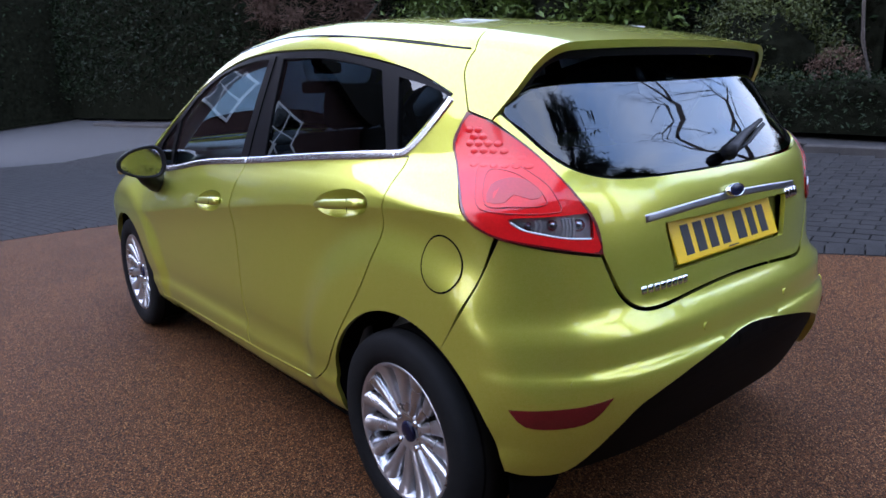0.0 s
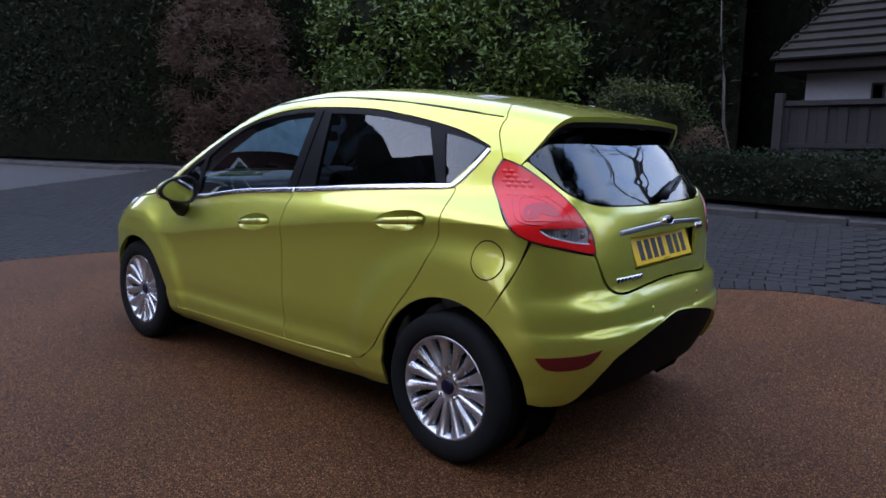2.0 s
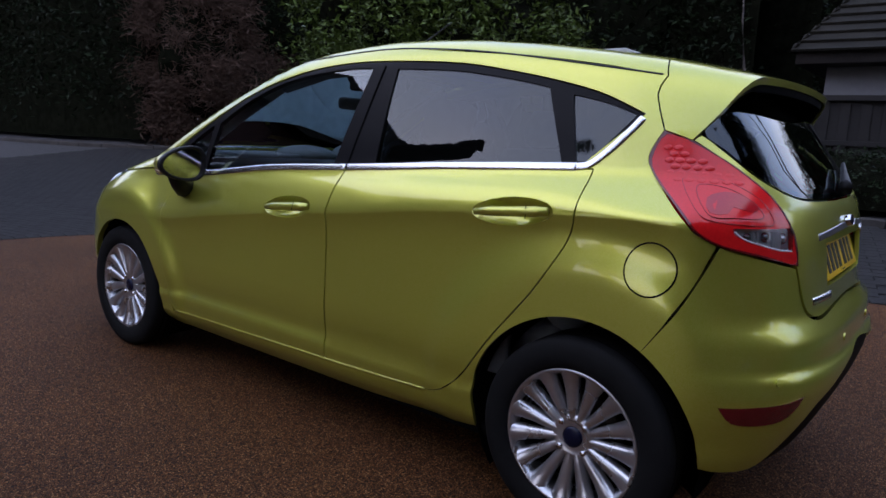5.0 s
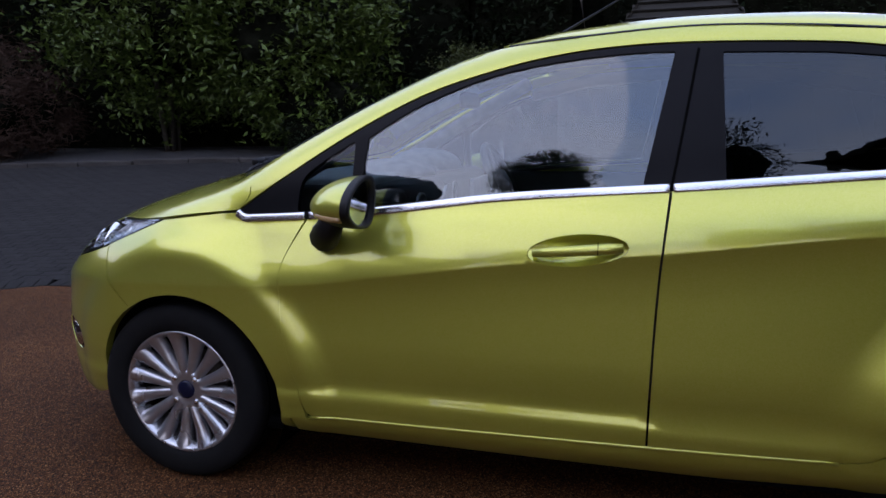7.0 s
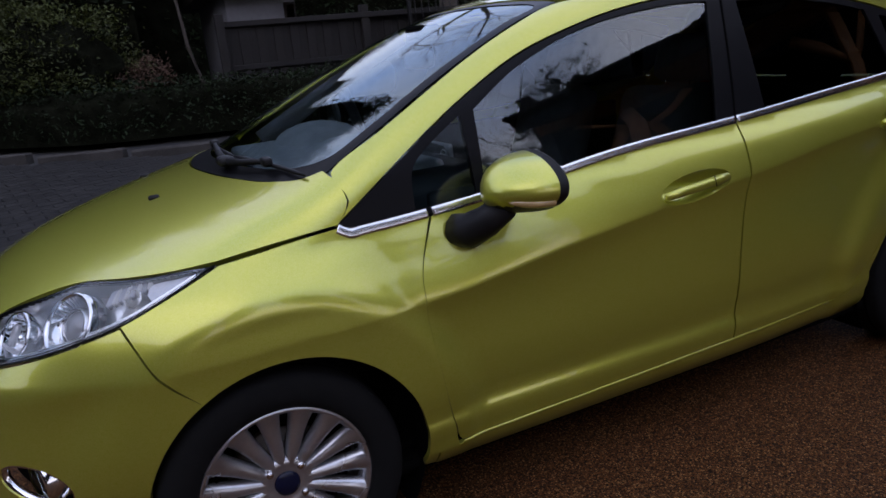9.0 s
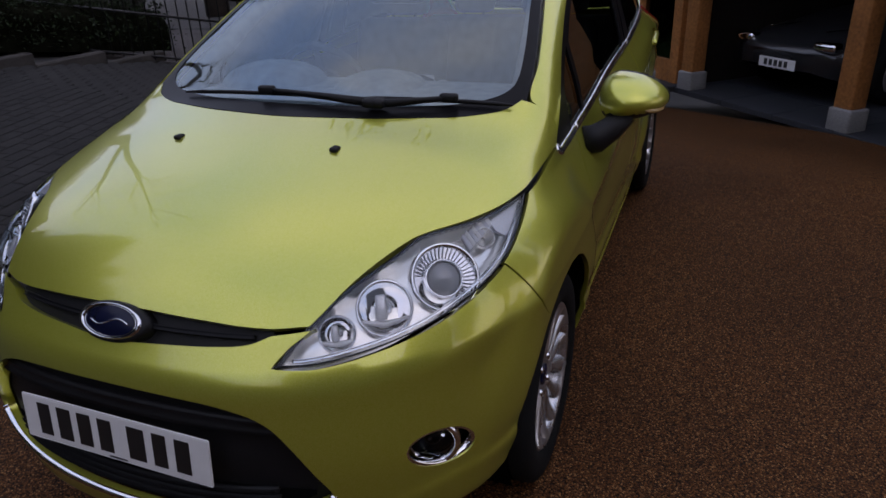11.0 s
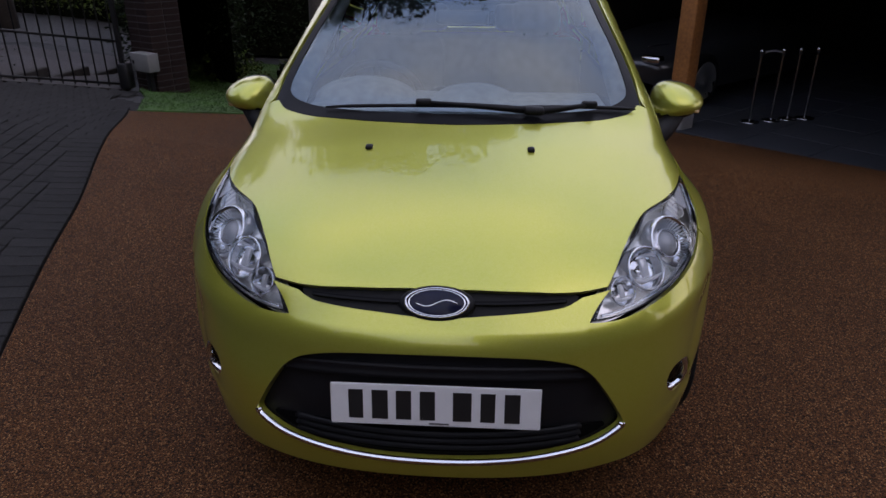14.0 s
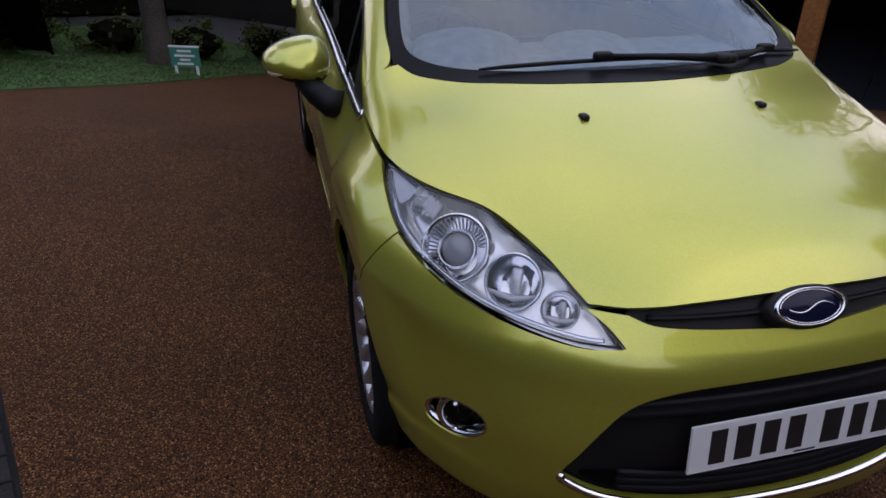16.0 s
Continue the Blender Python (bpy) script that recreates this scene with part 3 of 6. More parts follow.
def flat_area(name, line, height, material, label, category, step=.25):
    poly = np.array(line, float)
    if np.sum(poly[:, 0] * np.roll(poly[:, 1], -1) - np.roll(poly[:, 0], -1) * poly[:, 1]) < 0:
        poly = poly[::-1]
    lo, hi = poly.min(0), poly.max(0)
    a, b = np.meshgrid(np.arange(lo[0], hi[0], step), np.arange(lo[1], hi[1], step))
    g = np.stack([a.ravel(), b.ravel()], 1)
    g = g[within(poly, g) & (away(poly, g) > step * .4)]
    from mathutils import geometry
    uv = np.concatenate([poly, g])
    v2, _, f2, *_ = geometry.delaunay_2d_cdt([Vector(q) for q in uv], [(i, (i + 1) % len(poly)) for i in range(len(poly))], [], 0, 1e-7)
    v2 = np.array([tuple(q) for q in v2])
    tri = np.array([f for f in f2 if len(f) == 3])
    tri = tri[within(poly, v2[tri].mean(1))]
    n = len(v2)
    verts = np.concatenate([np.column_stack([v2, rise(v2[:, 1], v2[:, 0]) + height]), np.column_stack([poly, rise(poly[:, 1], poly[:, 0]) + height]), np.column_stack([poly, rise(poly[:, 1], poly[:, 0]) - .04])])
    k = len(poly)
    faces = [tuple(t) for t in tri] + [(n + (i + 1) % k, n + i, n + k + i, n + k + (i + 1) % k)[::-1] for i in range(k)]
    return tagged(mesh_object(name, verts, faces, material, smooth=False), label, category, kind="structure")


drive = flat_area("resin_drive", resin_outline(), 0.0, RESIN, "brown resin-bound gravel drive", "driveway")


# ---- the lime green hatchback ----
car = empty("car", "lime green metallic five-door hatchback parked on brown resin gravel", "car")
ARCH_F, ARCH_R, ARCH = (-.03, .30), (-2.485, .30), .338


def phi(axis, y, z):
    return math.degrees(math.atan2(y, z - axis))


# bonnet, roof and spoiler wrap over the car
half = [(.672, 0), (.668, phi(.5, .15, .755)), (.655, phi(.5, .27, .745)), (.636, phi(.5, .353, .741)), (.607, phi(.5, .425, .745), 1), (.515, phi(.5, .471, .796)), (.43, phi(.5, .512, .828)),
        (.347, phi(.5, .556, .848)), (.254, phi(.5, .632, .856)), (.16, phi(.5, .685, .862)), (.059, phi(.5, .716, .872), 1), (-.133, phi(.5, .727, .894)), (-.226, phi(.5, .732, .904), 1),
        (-.262, phi(.5, .716, .955)), (-.235, phi(.5, .62, 1.02), 1), (-.17, phi(.5, .58, 1.005)), (-.09, phi(.5, .45, .995)), (-.02, phi(.5, .25, 1.0))]
bonnet_line = half + [(.012, 0)] + [(x, -a, *c) for x, a, *c in half[:0:-1]]
bonnet = panel("bonnet", "hood", bonnet_line, GREEN, car, step=.028, thick=.02)
roof_half = [(-.962, 0), (-.975, 17), (-1.0, 35), (-1.03, phi(.9, .535, 1.385), 1), (-1.5, phi(.9, .565, 1.40)), (-2.1, phi(.9, .585, 1.375)), (-2.4, phi(.9, .58, 1.34)), (-2.585, phi(.9, .556, 1.302), 1), (-2.54, 40), (-2.51, 20)]
roof = panel("roof", "wrap", roof_half + [(-2.505, 0)] + [(x, -a, *c) for x, a, *c in roof_half[:0:-1]], GREEN, car, step=.035)
sp = [(-2.505, 0), (-2.51, 20), (-2.54, 40), (-2.585, phi(.9, .556, 1.302), 1), (-2.572, phi(.9, .587, 1.256)), (-2.61, phi(.9, .612, 1.158), 1), (-2.685, phi(.9, .604, 1.134), 1), (-2.715, 65), (-2.762, 58), (-2.800, 50), (-2.818, 41), (-2.826, 30), (-2.830, 17)]
tailgate = panel("tailgate", "rear",
                 [(0, .985), (12, .985), (31, .994), (39.2, 1.03), (46, 1.11), (49.6, 1.149), (51.0, 1.134, 1), (44.3, 1.066), (39.4, .99), (35.6, .912), (34.2, .824, 1), (31.2, .73), (28.5, .69), (24.5, .677), (13, .688),
                  (0, .694), (-13, .688), (-24.5, .677), (-28.5, .69), (-31.2, .73), (-34.2, .824, 1), (-35.6, .912), (-39.4, .99), (-44.3, 1.066), (-51.0, 1.134, 1), (-49.6, 1.149), (-46, 1.11), (-39.2, 1.03), (-31, .994), (-12, .985)],
                 GREEN, car, step=.025, holes=[[(21.5, .872, 1), (19.5, .752, 1), (-19.5, .752, 1), (-21.5, .872, 1)]], label="tailgate with a recess for the number plate")
spoiler = panel("spoiler", "wrap", sp + [(-2.832, 0)] + [(x, -a, *c) for x, a, *c in sp[:0:-1]], GREEN, tailgate, step=.03, thick=.02, tailless=True, label="green roof spoiler over the rear window")

# sides
belt = [(x, float(BELT(x))) for x in (-.33, -.5, -.665, -.88, -1.086, -1.3, -1.516, -1.75, -2.0, -2.2)]
dlo_top = [(-2.55, 1.20), (-2.43, 1.252), (-2.30, 1.287), (-2.12, 1.322), (-1.91, 1.352), (-1.6, 1.367), (-1.40, 1.366), (-1.22, 1.35), (-1.04, 1.315), (-.82, 1.25), (-.61, 1.148), (-.41, 1.027)]
rail = [(-.262, .955), *z_of((-.245, .648), (-.4, .628), (-.65, .58), (-.85, .548), (-1.02, .535)), *z_of((-1.5, .567), (-2.1, .587), (-2.4, .581)), (*z_of((-2.585, .556))[0], 1),
        (-2.572, 1.256), (-2.61, 1.158, 1), (-2.587, 1.077), (-2.655, 1.0), (-2.742, .93), (-2.765, .905), (-2.811, .88, 1), (-2.772, .77), (-2.717, .664), (-2.667, .585, 1),
        *arc(*ARCH_R, ARCH, 122, -8, 18), (-2.14, .205, 1), (-2.0, .19), (-1.2, .185), (-.5, .19), (-.40, .195, 1), (-.40, .255, 1), (-.47, .262), (-.56, .265), (-1.47, .279), (-1.94, .291), (-2.03, .316),
        (-2.115, .392), (-2.222, .541), (-2.346, .70), (-2.421, .827), (-2.446, .913), (-2.445, 1.043, 1), (-2.40, 1.046, 1), *[(x, z, 1) if i == 0 else (x, z) for i, (x, z) in enumerate(dlo_top)], (-.218, .900, 1)]
body_side = pair("body_side", "side", rail, GREEN, car, step=.03)
wing = [(.057, .868, 1), (.168, .823), (.28, .779, 1), (.258, .73), (.235, .68), (.198, .632), (.156, .588, 1), *arc(*ARCH_F, ARCH, 57, 194, 17), (-.398, .205, 1), (-.398, .25, 1), (-.458, .257, 1), (-.450, .31), (-.424, .45), (-.403, .592), (-.398, .724), (-.414, .785), (-.462, .884, 1),
        (-.33, .880), (-.222, .899, 1), (-.133, .891)]
front_wing = pair("front_wing", "side", wing, GREEN, car, step=.011, label="green front wing with a flared wheel arch")
HANDLES = ((-1.282, .8265), (-2.252, .910))


def cup_line(x, z, grow=1.0):
    """The oval outline of a door handle's recess."""
    return [(x + grow * .13 * math.cos(a), z + grow * .040 * math.sin(a) - grow * .09 * .13 * math.cos(a)) for a in np.linspace(0, 2 * math.pi, 30, endpoint=False)]


fd = [(-.465, .884, 1), (-.412, .785), (-.395, .724), (-.399, .592), (-.42, .45), (-.447, .32), (-.456, .283), (-.478, .268), (-.56, .265), (-1.476, .279, 1), (-1.480, .476), (-1.486, .662), (-1.496, .827), (-1.513, .982, 1), *[(x, z) for x, z in belt[5:0:-1]]]
front_door = pair("front_door", "side", fd, GREEN, car, step=.028, holes=[cup_line(*HANDLES[0])])
rd = [(-1.516, .982, 1), (-1.498, .827), (-1.488, .662), (-1.482, .476), (-1.478, .279, 1), (-1.94, .291), (-2.03, .316), (-2.115, .392), (-2.222, .541), (-2.346, .70), (-2.421, .827), (-2.446, .913), (-2.445, 1.043, 1), *belt[:6:-1]]
rear_door = pair("rear_door", "side", rd, GREEN, car, step=.028, holes=[cup_line(*HANDLES[1])])

# dark window surrounds and the panes
g_front = [(-.648, 1.122, 1), (-.80, 1.212), (-1.0, 1.288), (-1.2, 1.326), (-1.4, 1.343), (-1.512, 1.343, 1), (-1.44, .992, 1), (-1.09, .968), (-.67, .924), (-.632, .922, 1)]
g_tri = [(-.602, 1.112, 1), (-.602, .918, 1), (-.43, .905, 1), (-.45, 1.01)]
g_rear = [(-1.637, 1.338, 1), (-1.9, 1.326), (-2.1, 1.300), (-2.252, 1.272, 1), (-2.30, 1.16), (-2.345, 1.055, 1), (-2.0, 1.034), (-1.65, 1.008, 1)]
g_quarter = [(-2.338, 1.250, 1), (-2.44, 1.228), (-2.528, 1.198, 1), (-2.425, 1.068, 1), (-2.39, 1.064, 1)]
dlo = [(-.218, .900, 1), (-.33, .882), *belt[1:], (-2.405, 1.045, 1), *[(x, z, 1) if i == 0 else (x, z) for i, (x, z) in enumerate(dlo_top)]]
surround = pair("window_surround", "side", dlo, GLOSSBLACK, car, holes=[g_front, g_tri, g_rear, g_quarter], off=-.003, thick=.02, step=.04, label="gloss black window surround and pillars")
for k in (False, True):
    ribbon("pillar_joint", "side", [(-1.514, .985), (-1.545, 1.17), (-1.574, 1.352)], .007, VOID, surround[k], mirror=k, off=-.0010, deep=.004)
pair("window_glass", "side", g_front, WINDOW, front_door, off=-.008, thick=.004, gap=-.004, step=.05)
pair("quarter_glass", "side", g_tri, QUARTER, car, off=-.008, thick=.004, gap=-.004, step=.05)
pair("window_glass", "side", g_rear, PRIVACY, rear_door, off=-.008, thick=.004, gap=-.004, step=.05, label="dark tinted rear door window")
pair("quarter_glass", "side", g_quarter, PRIVACY, car, off=-.008, thick=.004, gap=-.004, step=.05, label="dark tinted rear quarter window")
for k in (False, True):
    for a, b, owner in ((-.222, -.455, car), (-.47, -1.51, front_door[k]), (-1.52, -2.395, rear_door[k])):
        ribbon("chrome_strip", "side", [(x, float(BELT(x)) + .004 + (.017 if x > -.23 else 0)) for x in np.linspace(a, b, 9)], .023, BRIGHT, owner, mirror=k, label="bright chrome waistline strip")
    ribbon("chrome_strip", "side", [(-2.395, 1.047), (-2.43, 1.055), (-2.47, 1.09), (-2.52, 1.15), (-2.548, 1.19)], .021, BRIGHT, car, mirror=k, label="bright chrome strip kicked up behind the quarter window")
    ribbon("sill_strip", "side", [(-.47, .262), (-.9, .268), (-1.47, .278), (-1.95, .288)], .010, GREEN, car, mirror=k, off=.002)
    # the roof ditch moulding
    p = z_of((-1.05, .536), (-1.5, .567), (-1.8, .579), (-2.1, .587), (-2.4, .581), (-2.57, .56))
    ribbon("roof_moulding", "side", p, .005, BLACK, car, mirror=k, off=.0012)

# fuel flap, on the left alone
flap = [(-2.665 + .063 * math.cos(a), .802 + .067 * math.sin(a)) for a in np.linspace(0, 2 * math.pi, 28, endpoint=False)]
panel("fuel_flap", "side", flap, GREEN, body_side[0], off=.0018, thick=.006, gap=0, step=.02, ds=.03)
ribbon("fuel_flap_gap", "side", [(-2.665 + .065 * math.cos(a), .802 + .069 * math.sin(a)) for a in np.linspace(0, 2 * math.pi, 40, endpoint=False)], .005, VOID, body_side[0], off=.0012, closed=True)

# windows ahead and behind
ws = [(.008, 0), (-.025, .25), (-.09, .45), (-.165, .575), (-.235, .64, 1), (-.4, .622), (-.65, .574), (-.85, .542), (-1.015, .528, 1), (-.985, .33), (-.965, .15)]
ws_line = ws + [(-.958, 0)] + [(x, -y, *c) for x, y, *c in ws[:0:-1]]
wi = [(-.06, 0), (-.085, .25), (-.14, .43), (-.20, .535), (-.275, .592), (-.4, .586), (-.65, .54), (-.85, .506), (-.965, .488), (-.955, .33), (-.94, .15)]
ws_in = wi + [(-.935, 0)] + [(x, -y, *c) for x, y, *c in wi[:0:-1]]
windscreen = panel("windscreen", "top", ws_line, SCREEN, car, off=-.004, thick=.005, gap=.001, step=.05, label="windscreen glass mirroring the pale evening sky")
panel("windscreen_border", "top", ws_line, GLOSSBLACK, windscreen, holes=[ws_in], off=-.002, thick=.004, gap=.001, step=.04, label="black printed windscreen border and scuttle")
rg = [(0, .988), (12, .988), (31, .999), (39.0, 1.036), (45.5, 1.112), (49.0, 1.152), (47.5, 1.2), (42, 1.238), (30, 1.275), (15, 1.295)]
rg_line = rg + [(0, 1.30)] + [(-a, z) for a, z in rg[:0:-1]]
rear_window = panel("rear_window", "rear", rg_line, REARGLASS, tailgate, off=-.003, thick=.005, gap=.001, step=.04, label="dark tinted rear window mirroring bare branches")
ri = [(0, 1.005), (12, 1.005), (30, 1.015), (37.6, 1.050), (44, 1.122), (46.6, 1.16), (45, 1.195), (40, 1.226), (29, 1.256), (14, 1.276)]
panel("rear_window_border", "rear", rg_line, GLOSSBLACK, rear_window, holes=[ri + [(0, 1.282)] + [(-a, z) for a, z in ri[:0:-1]]], off=-.0045, thick=.004, gap=.001, step=.04)

SATIN = mat("satin_chrome", (.40, .40, .42), .32, 1.0, vary=.05)
# bumpers
fb_half = [(0, .706), (8, .712), (14, .716), (17.9, .721), (20.6, .735, 1), (25.8, .742, 1), (23.0, .715), (20.9, .684, 1), (25.8, .682), (34.5, .703), (43.3, .735), (51.6, .776, 1), *seam_edge("front", (.258, .73), (.235, .68), (.198, .632)), (*arch_edge("front", ARCH_F, ARCH, (58,))[0], 1),
           *arch_edge("front", ARCH_F, ARCH, (50, 42, 34, 25, 15, 5)), (50.0, .262, 1), (45.6, .238), (35, .238), (23.2, .246), (9.9, .25)]
grille_half = [(0, .626), (8, .622), (14, .611), (18, .59), (20.4, .56), (22.4, .51), (24.2, .455), (26.0, .395), (25.6, .378), (21, .345), (11.2, .322)]
grille_line = grille_half + [(0, .316)] + [(-a, z) for a, z in grille_half[:0:-1]]
fog_hole = [(39.0 + 4.4 * math.cos(a) - 1.0 * math.sin(a), .437 + .052 * math.sin(a) - .010 * math.cos(a)) for a in np.linspace(0, 2 * math.pi, 20, endpoint=False)]
front_bumper = panel("front_bumper", "front", fb_half + [(0, .252)] + [(-a, z, *c) for a, z, *c in fb_half[:0:-1]], GREEN, car,
                     holes=[grille_line, fog_hole, [(-a, z) for a, z in fog_hole]], step=.022, thick=.025, ds=.015)
rb_half = [(0, .690), (13, .684), (24.5, .672), (28.8, .686), (31.6, .728), (34.4, .822, 1), (42.3, .850), (49.2, .877, 1), *seam_edge("rear", (-2.772, .77), (-2.717, .664)), (*arch_edge("rear", ARCH_R, ARCH, (58,))[0], 1), *arch_edge("rear", ARCH_R, ARCH, (50, 42, 34, 25, 15, 7)), (49.0, .297, 1),
           (46, .29), (40.1, .300), (35.8, .355), (32.5, .412), (28.3, .468), (17.4, .522)]
rear_bumper = panel("rear_bumper", "rear", rb_half + [(0, .556)] + [(-a, z, *c) for a, z, *c in rb_half[:0:-1]], GREEN, car, step=.022, thick=.025, ds=.015)
rv = [(0, .553), (17.4, .519), (28.3, .465), (32.5, .409), (35.8, .352), (40.1, .297), (44, .29, 1), (40, .278), (30, .285), (15, .290)]


def tuck_under(p, n):
    """The lower bumper turns in a little under the car; its normals are bent down to darken it."""
    q, m = p.copy(), n.copy()
    deep = np.clip((.50 - q[:, 2]) / .24, 0, 1)
    q[:, 0] += .018 * deep
    m[:, 2] -= .9
    return q, m / np.linalg.norm(m, axis=1)[:, None]



panel("rear_valance", "rear", rv + [(0, .290)] + [(-a, z, *c) for a, z, *c in rv[:0:-1]], VALANCE, car, off=-.012, thick=.03, gap=-.006, step=.03, label="black plastic lower rear bumper", dent=tuck_under)
refl = [(48.0, .480, 1), (43.5, .485), (38, .491), (33.8, .503, 1), (36.7, .452), (40.5, .437), (45.8, .440)]
for k in (False, True):
    panel("rear_reflector", "rear", [(a, z, *c) for a, z, *c in refl], REDDEEP, rear_bumper, off=.002, thick=.01, gap=0, step=.03, mirror=k, label="dark red rear reflector")
for a, z in ((39, .545), (14, .60), (-14, .60), (-39, .545)):
    panel("parking_sensor", "rear", [(a + .75 * math.cos(t), z + .011 * math.sin(t)) for t in np.linspace(0, 6.2832, 10, endpoint=False)], GREEN, rear_bumper, off=.003, thick=.006, gap=0, step=.02)

# lamps at the rear
tl = [(56.2, 1.156, 1), (59.0, 1.085), (57.8, 1.03), (56.1, .984), (54.2, .93), (52.6, .904), (49.3, .878), (42.3, .853), (34.3, .826, 1), (34.6, .87), (35.6, .914), (39.4, .992), (44.2, 1.067), (51.1, 1.133, 1)]
white = [(47.6, .921), (46.2, .902), (43.5, .889), (39.5, .874), (35.9, .868, 1), (36.0, .923, 1), (41.5, .922)]
tail_lamp = pair("tail_lamp", "rear", tl, REDLENS, car, off=.004, thick=.03, step=.025, label="large red tail lamp cluster", holes=[white])
pair("tail_lamp_border", "rear", tl, REDDEEP, tail_lamp, off=.0055, thick=.004, gap=.001, step=.05, holes=[[(lambda q: (q[0] * .94 + 47 * .06, q[1] * .94 + .985 * .06))(q) for q in tl]])
pair("reversing_lamp", "rear", white, LENS, tail_lamp, off=.003, thick=.004, gap=0, step=.03, label="clear reversing lamp window")
pair("lamp_bowl", "rear", white, CLEARCELL, tail_lamp, off=-.010, thick=.004, gap=-.006, step=.03)
# a darker red patch paints the shadow inside the lens
pair("lamp_shadow", "rear", [(50.4, .990), (47.5, 1.006), (44.6, .998), (43.0, .972), (44.5, .962), (47.0, .972), (48.2, .956), (50.8, .956)], REDMID, tail_lamp, off=.0048, thick=.002, gap=0, step=.03)
for k in (False, True):
    flip = Matrix.Diagonal((1, -1, 1, 1))
    for a, z, r, m in ((45.0, .905, .010, ALLOY), (41.6, .905, .013, ALLOY), (37.6, .900, .015, ALLOY)):
        c, n = cast("rear", metric("rear", [(a, z)]), -.004)
        turn = Vector(n[0]).to_track_quat("Y", "Z").to_matrix().to_4x4()
        bm = lathe([(.001, .004), (r * .5, .003), (r * .9, -.001), (r, -.006)], 16, Matrix.Translation(c[0]) @ turn)
        if k:
            bm.transform(flip)
            bmesh.ops.reverse_faces(bm, faces=bm.faces)
        part("bulb_reflector", bm, m, tail_lamp[k])
    for a, z0, z1 in ((44.1, .890, .918), (43.4, .888, .918), (40.2, .878, .918), (39.7, .876, .918), (39.2, .875, .918), (38.7, .874, .918)):
        ribbon("reflector_rib", "rear", [(a, z0), (a - .2, (z0 + z1) / 2), (a, z1)], .004, WHITEPLATE, tail_lamp[k], mirror=k, off=-.004, deep=.006)
    ribbon("lamp_window_edge", "rear", [(47.4, .916), (45.8, .899), (43.3, .887), (39.4, .8725), (36.2, .8675)], .004, WHITEPLATE, tail_lamp[k], mirror=k, off=.0055)
    # rounded cells of the upper lens
    for r in range(6):
        for q in range(7):
            a, z = 55.4 - q * 1.85 + (r % 2) * .92 - r * .1, 1.112 - r * .0165
            if a > 55.6 - r * .15 or z > 1.122 - (54.5 - a) * .0085:
                continue
            c, n = cast("rear", metric("rear", [(a, z)]), .0036)
            turn = Vector(n[0]).to_track_quat("Z", "Y").to_matrix().to_4x4()
            bm = bmesh.new()
            bmesh.ops.create_icosphere(bm, subdivisions=2, radius=1, matrix=Matrix.Translation(c[0]) @ turn @ Matrix.Diagonal((.0128, .0088, .0020, 1)))
            if k:
                bm.transform(flip)
                bmesh.ops.reverse_faces(bm, faces=bm.faces)
            part("lens_cell", bm, REDLENS, tail_lamp[k])
    for ring, off in (([(53.2, 1.030), (52.4, 1.036), (47, 1.034), (42.5, .995), (40.8, .955), (40.6, .934), (47, .934), (51.8, .944), (53.0, .985)], .0050), ([(51.2, 1.016), (47, 1.016), (43.6, .985), (42.4, .955), (43.5, .948), (47, .948), (51, .952)], .0052)):
        ribbon("lens_ring", "rear", [(q[0] / .015, q[1]) for q in loop(metric("rear", ring), .012)], .0026, REDMID, tail_lamp[k], mirror=k, off=off, closed=True)

# lamps at the front
hl = [(20.9, .684, 1), (24.6, .744), (30, .797), (36, .828), (40.6, .849), (45, .854), (50, .857), (56.5, .864), (63.2, .870, 1), (57.2, .823), (51.7, .781), (43.3, .739), (34.5, .707), (25.8, .686)]
hl_in = [(22.0, .689, 1), (25.2, .743), (30.2, .792), (36.1, .823), (40.7, .8445), (45, .8495), (50, .8525), (56.2, .8595), (62.0, .8665, 1), (56.7, .8225), (51.3, .783), (43.1, .7435), (34.5, .712), (26.4, .692)]
headlamp = pair("headlamp", "front", hl, LENS, car, off=-.001, thick=.004, step=.03, label="clear headlamp with chromed inner bowls")
pair("headlamp_border", "front", hl, GLOSSBLACK, headlamp, off=-.003, thick=.010, gap=.001, step=.03, holes=[hl_in])
pair("lamp_wall", "front", hl, BOWL, headlamp, off=-.007, thick=.055, gap=.001, step=.03, holes=[hl_in])
pair("headlamp_bowl", "front", hl, BOWL, headlamp, off=-.052, thick=.004, gap=-.002, step=.025)
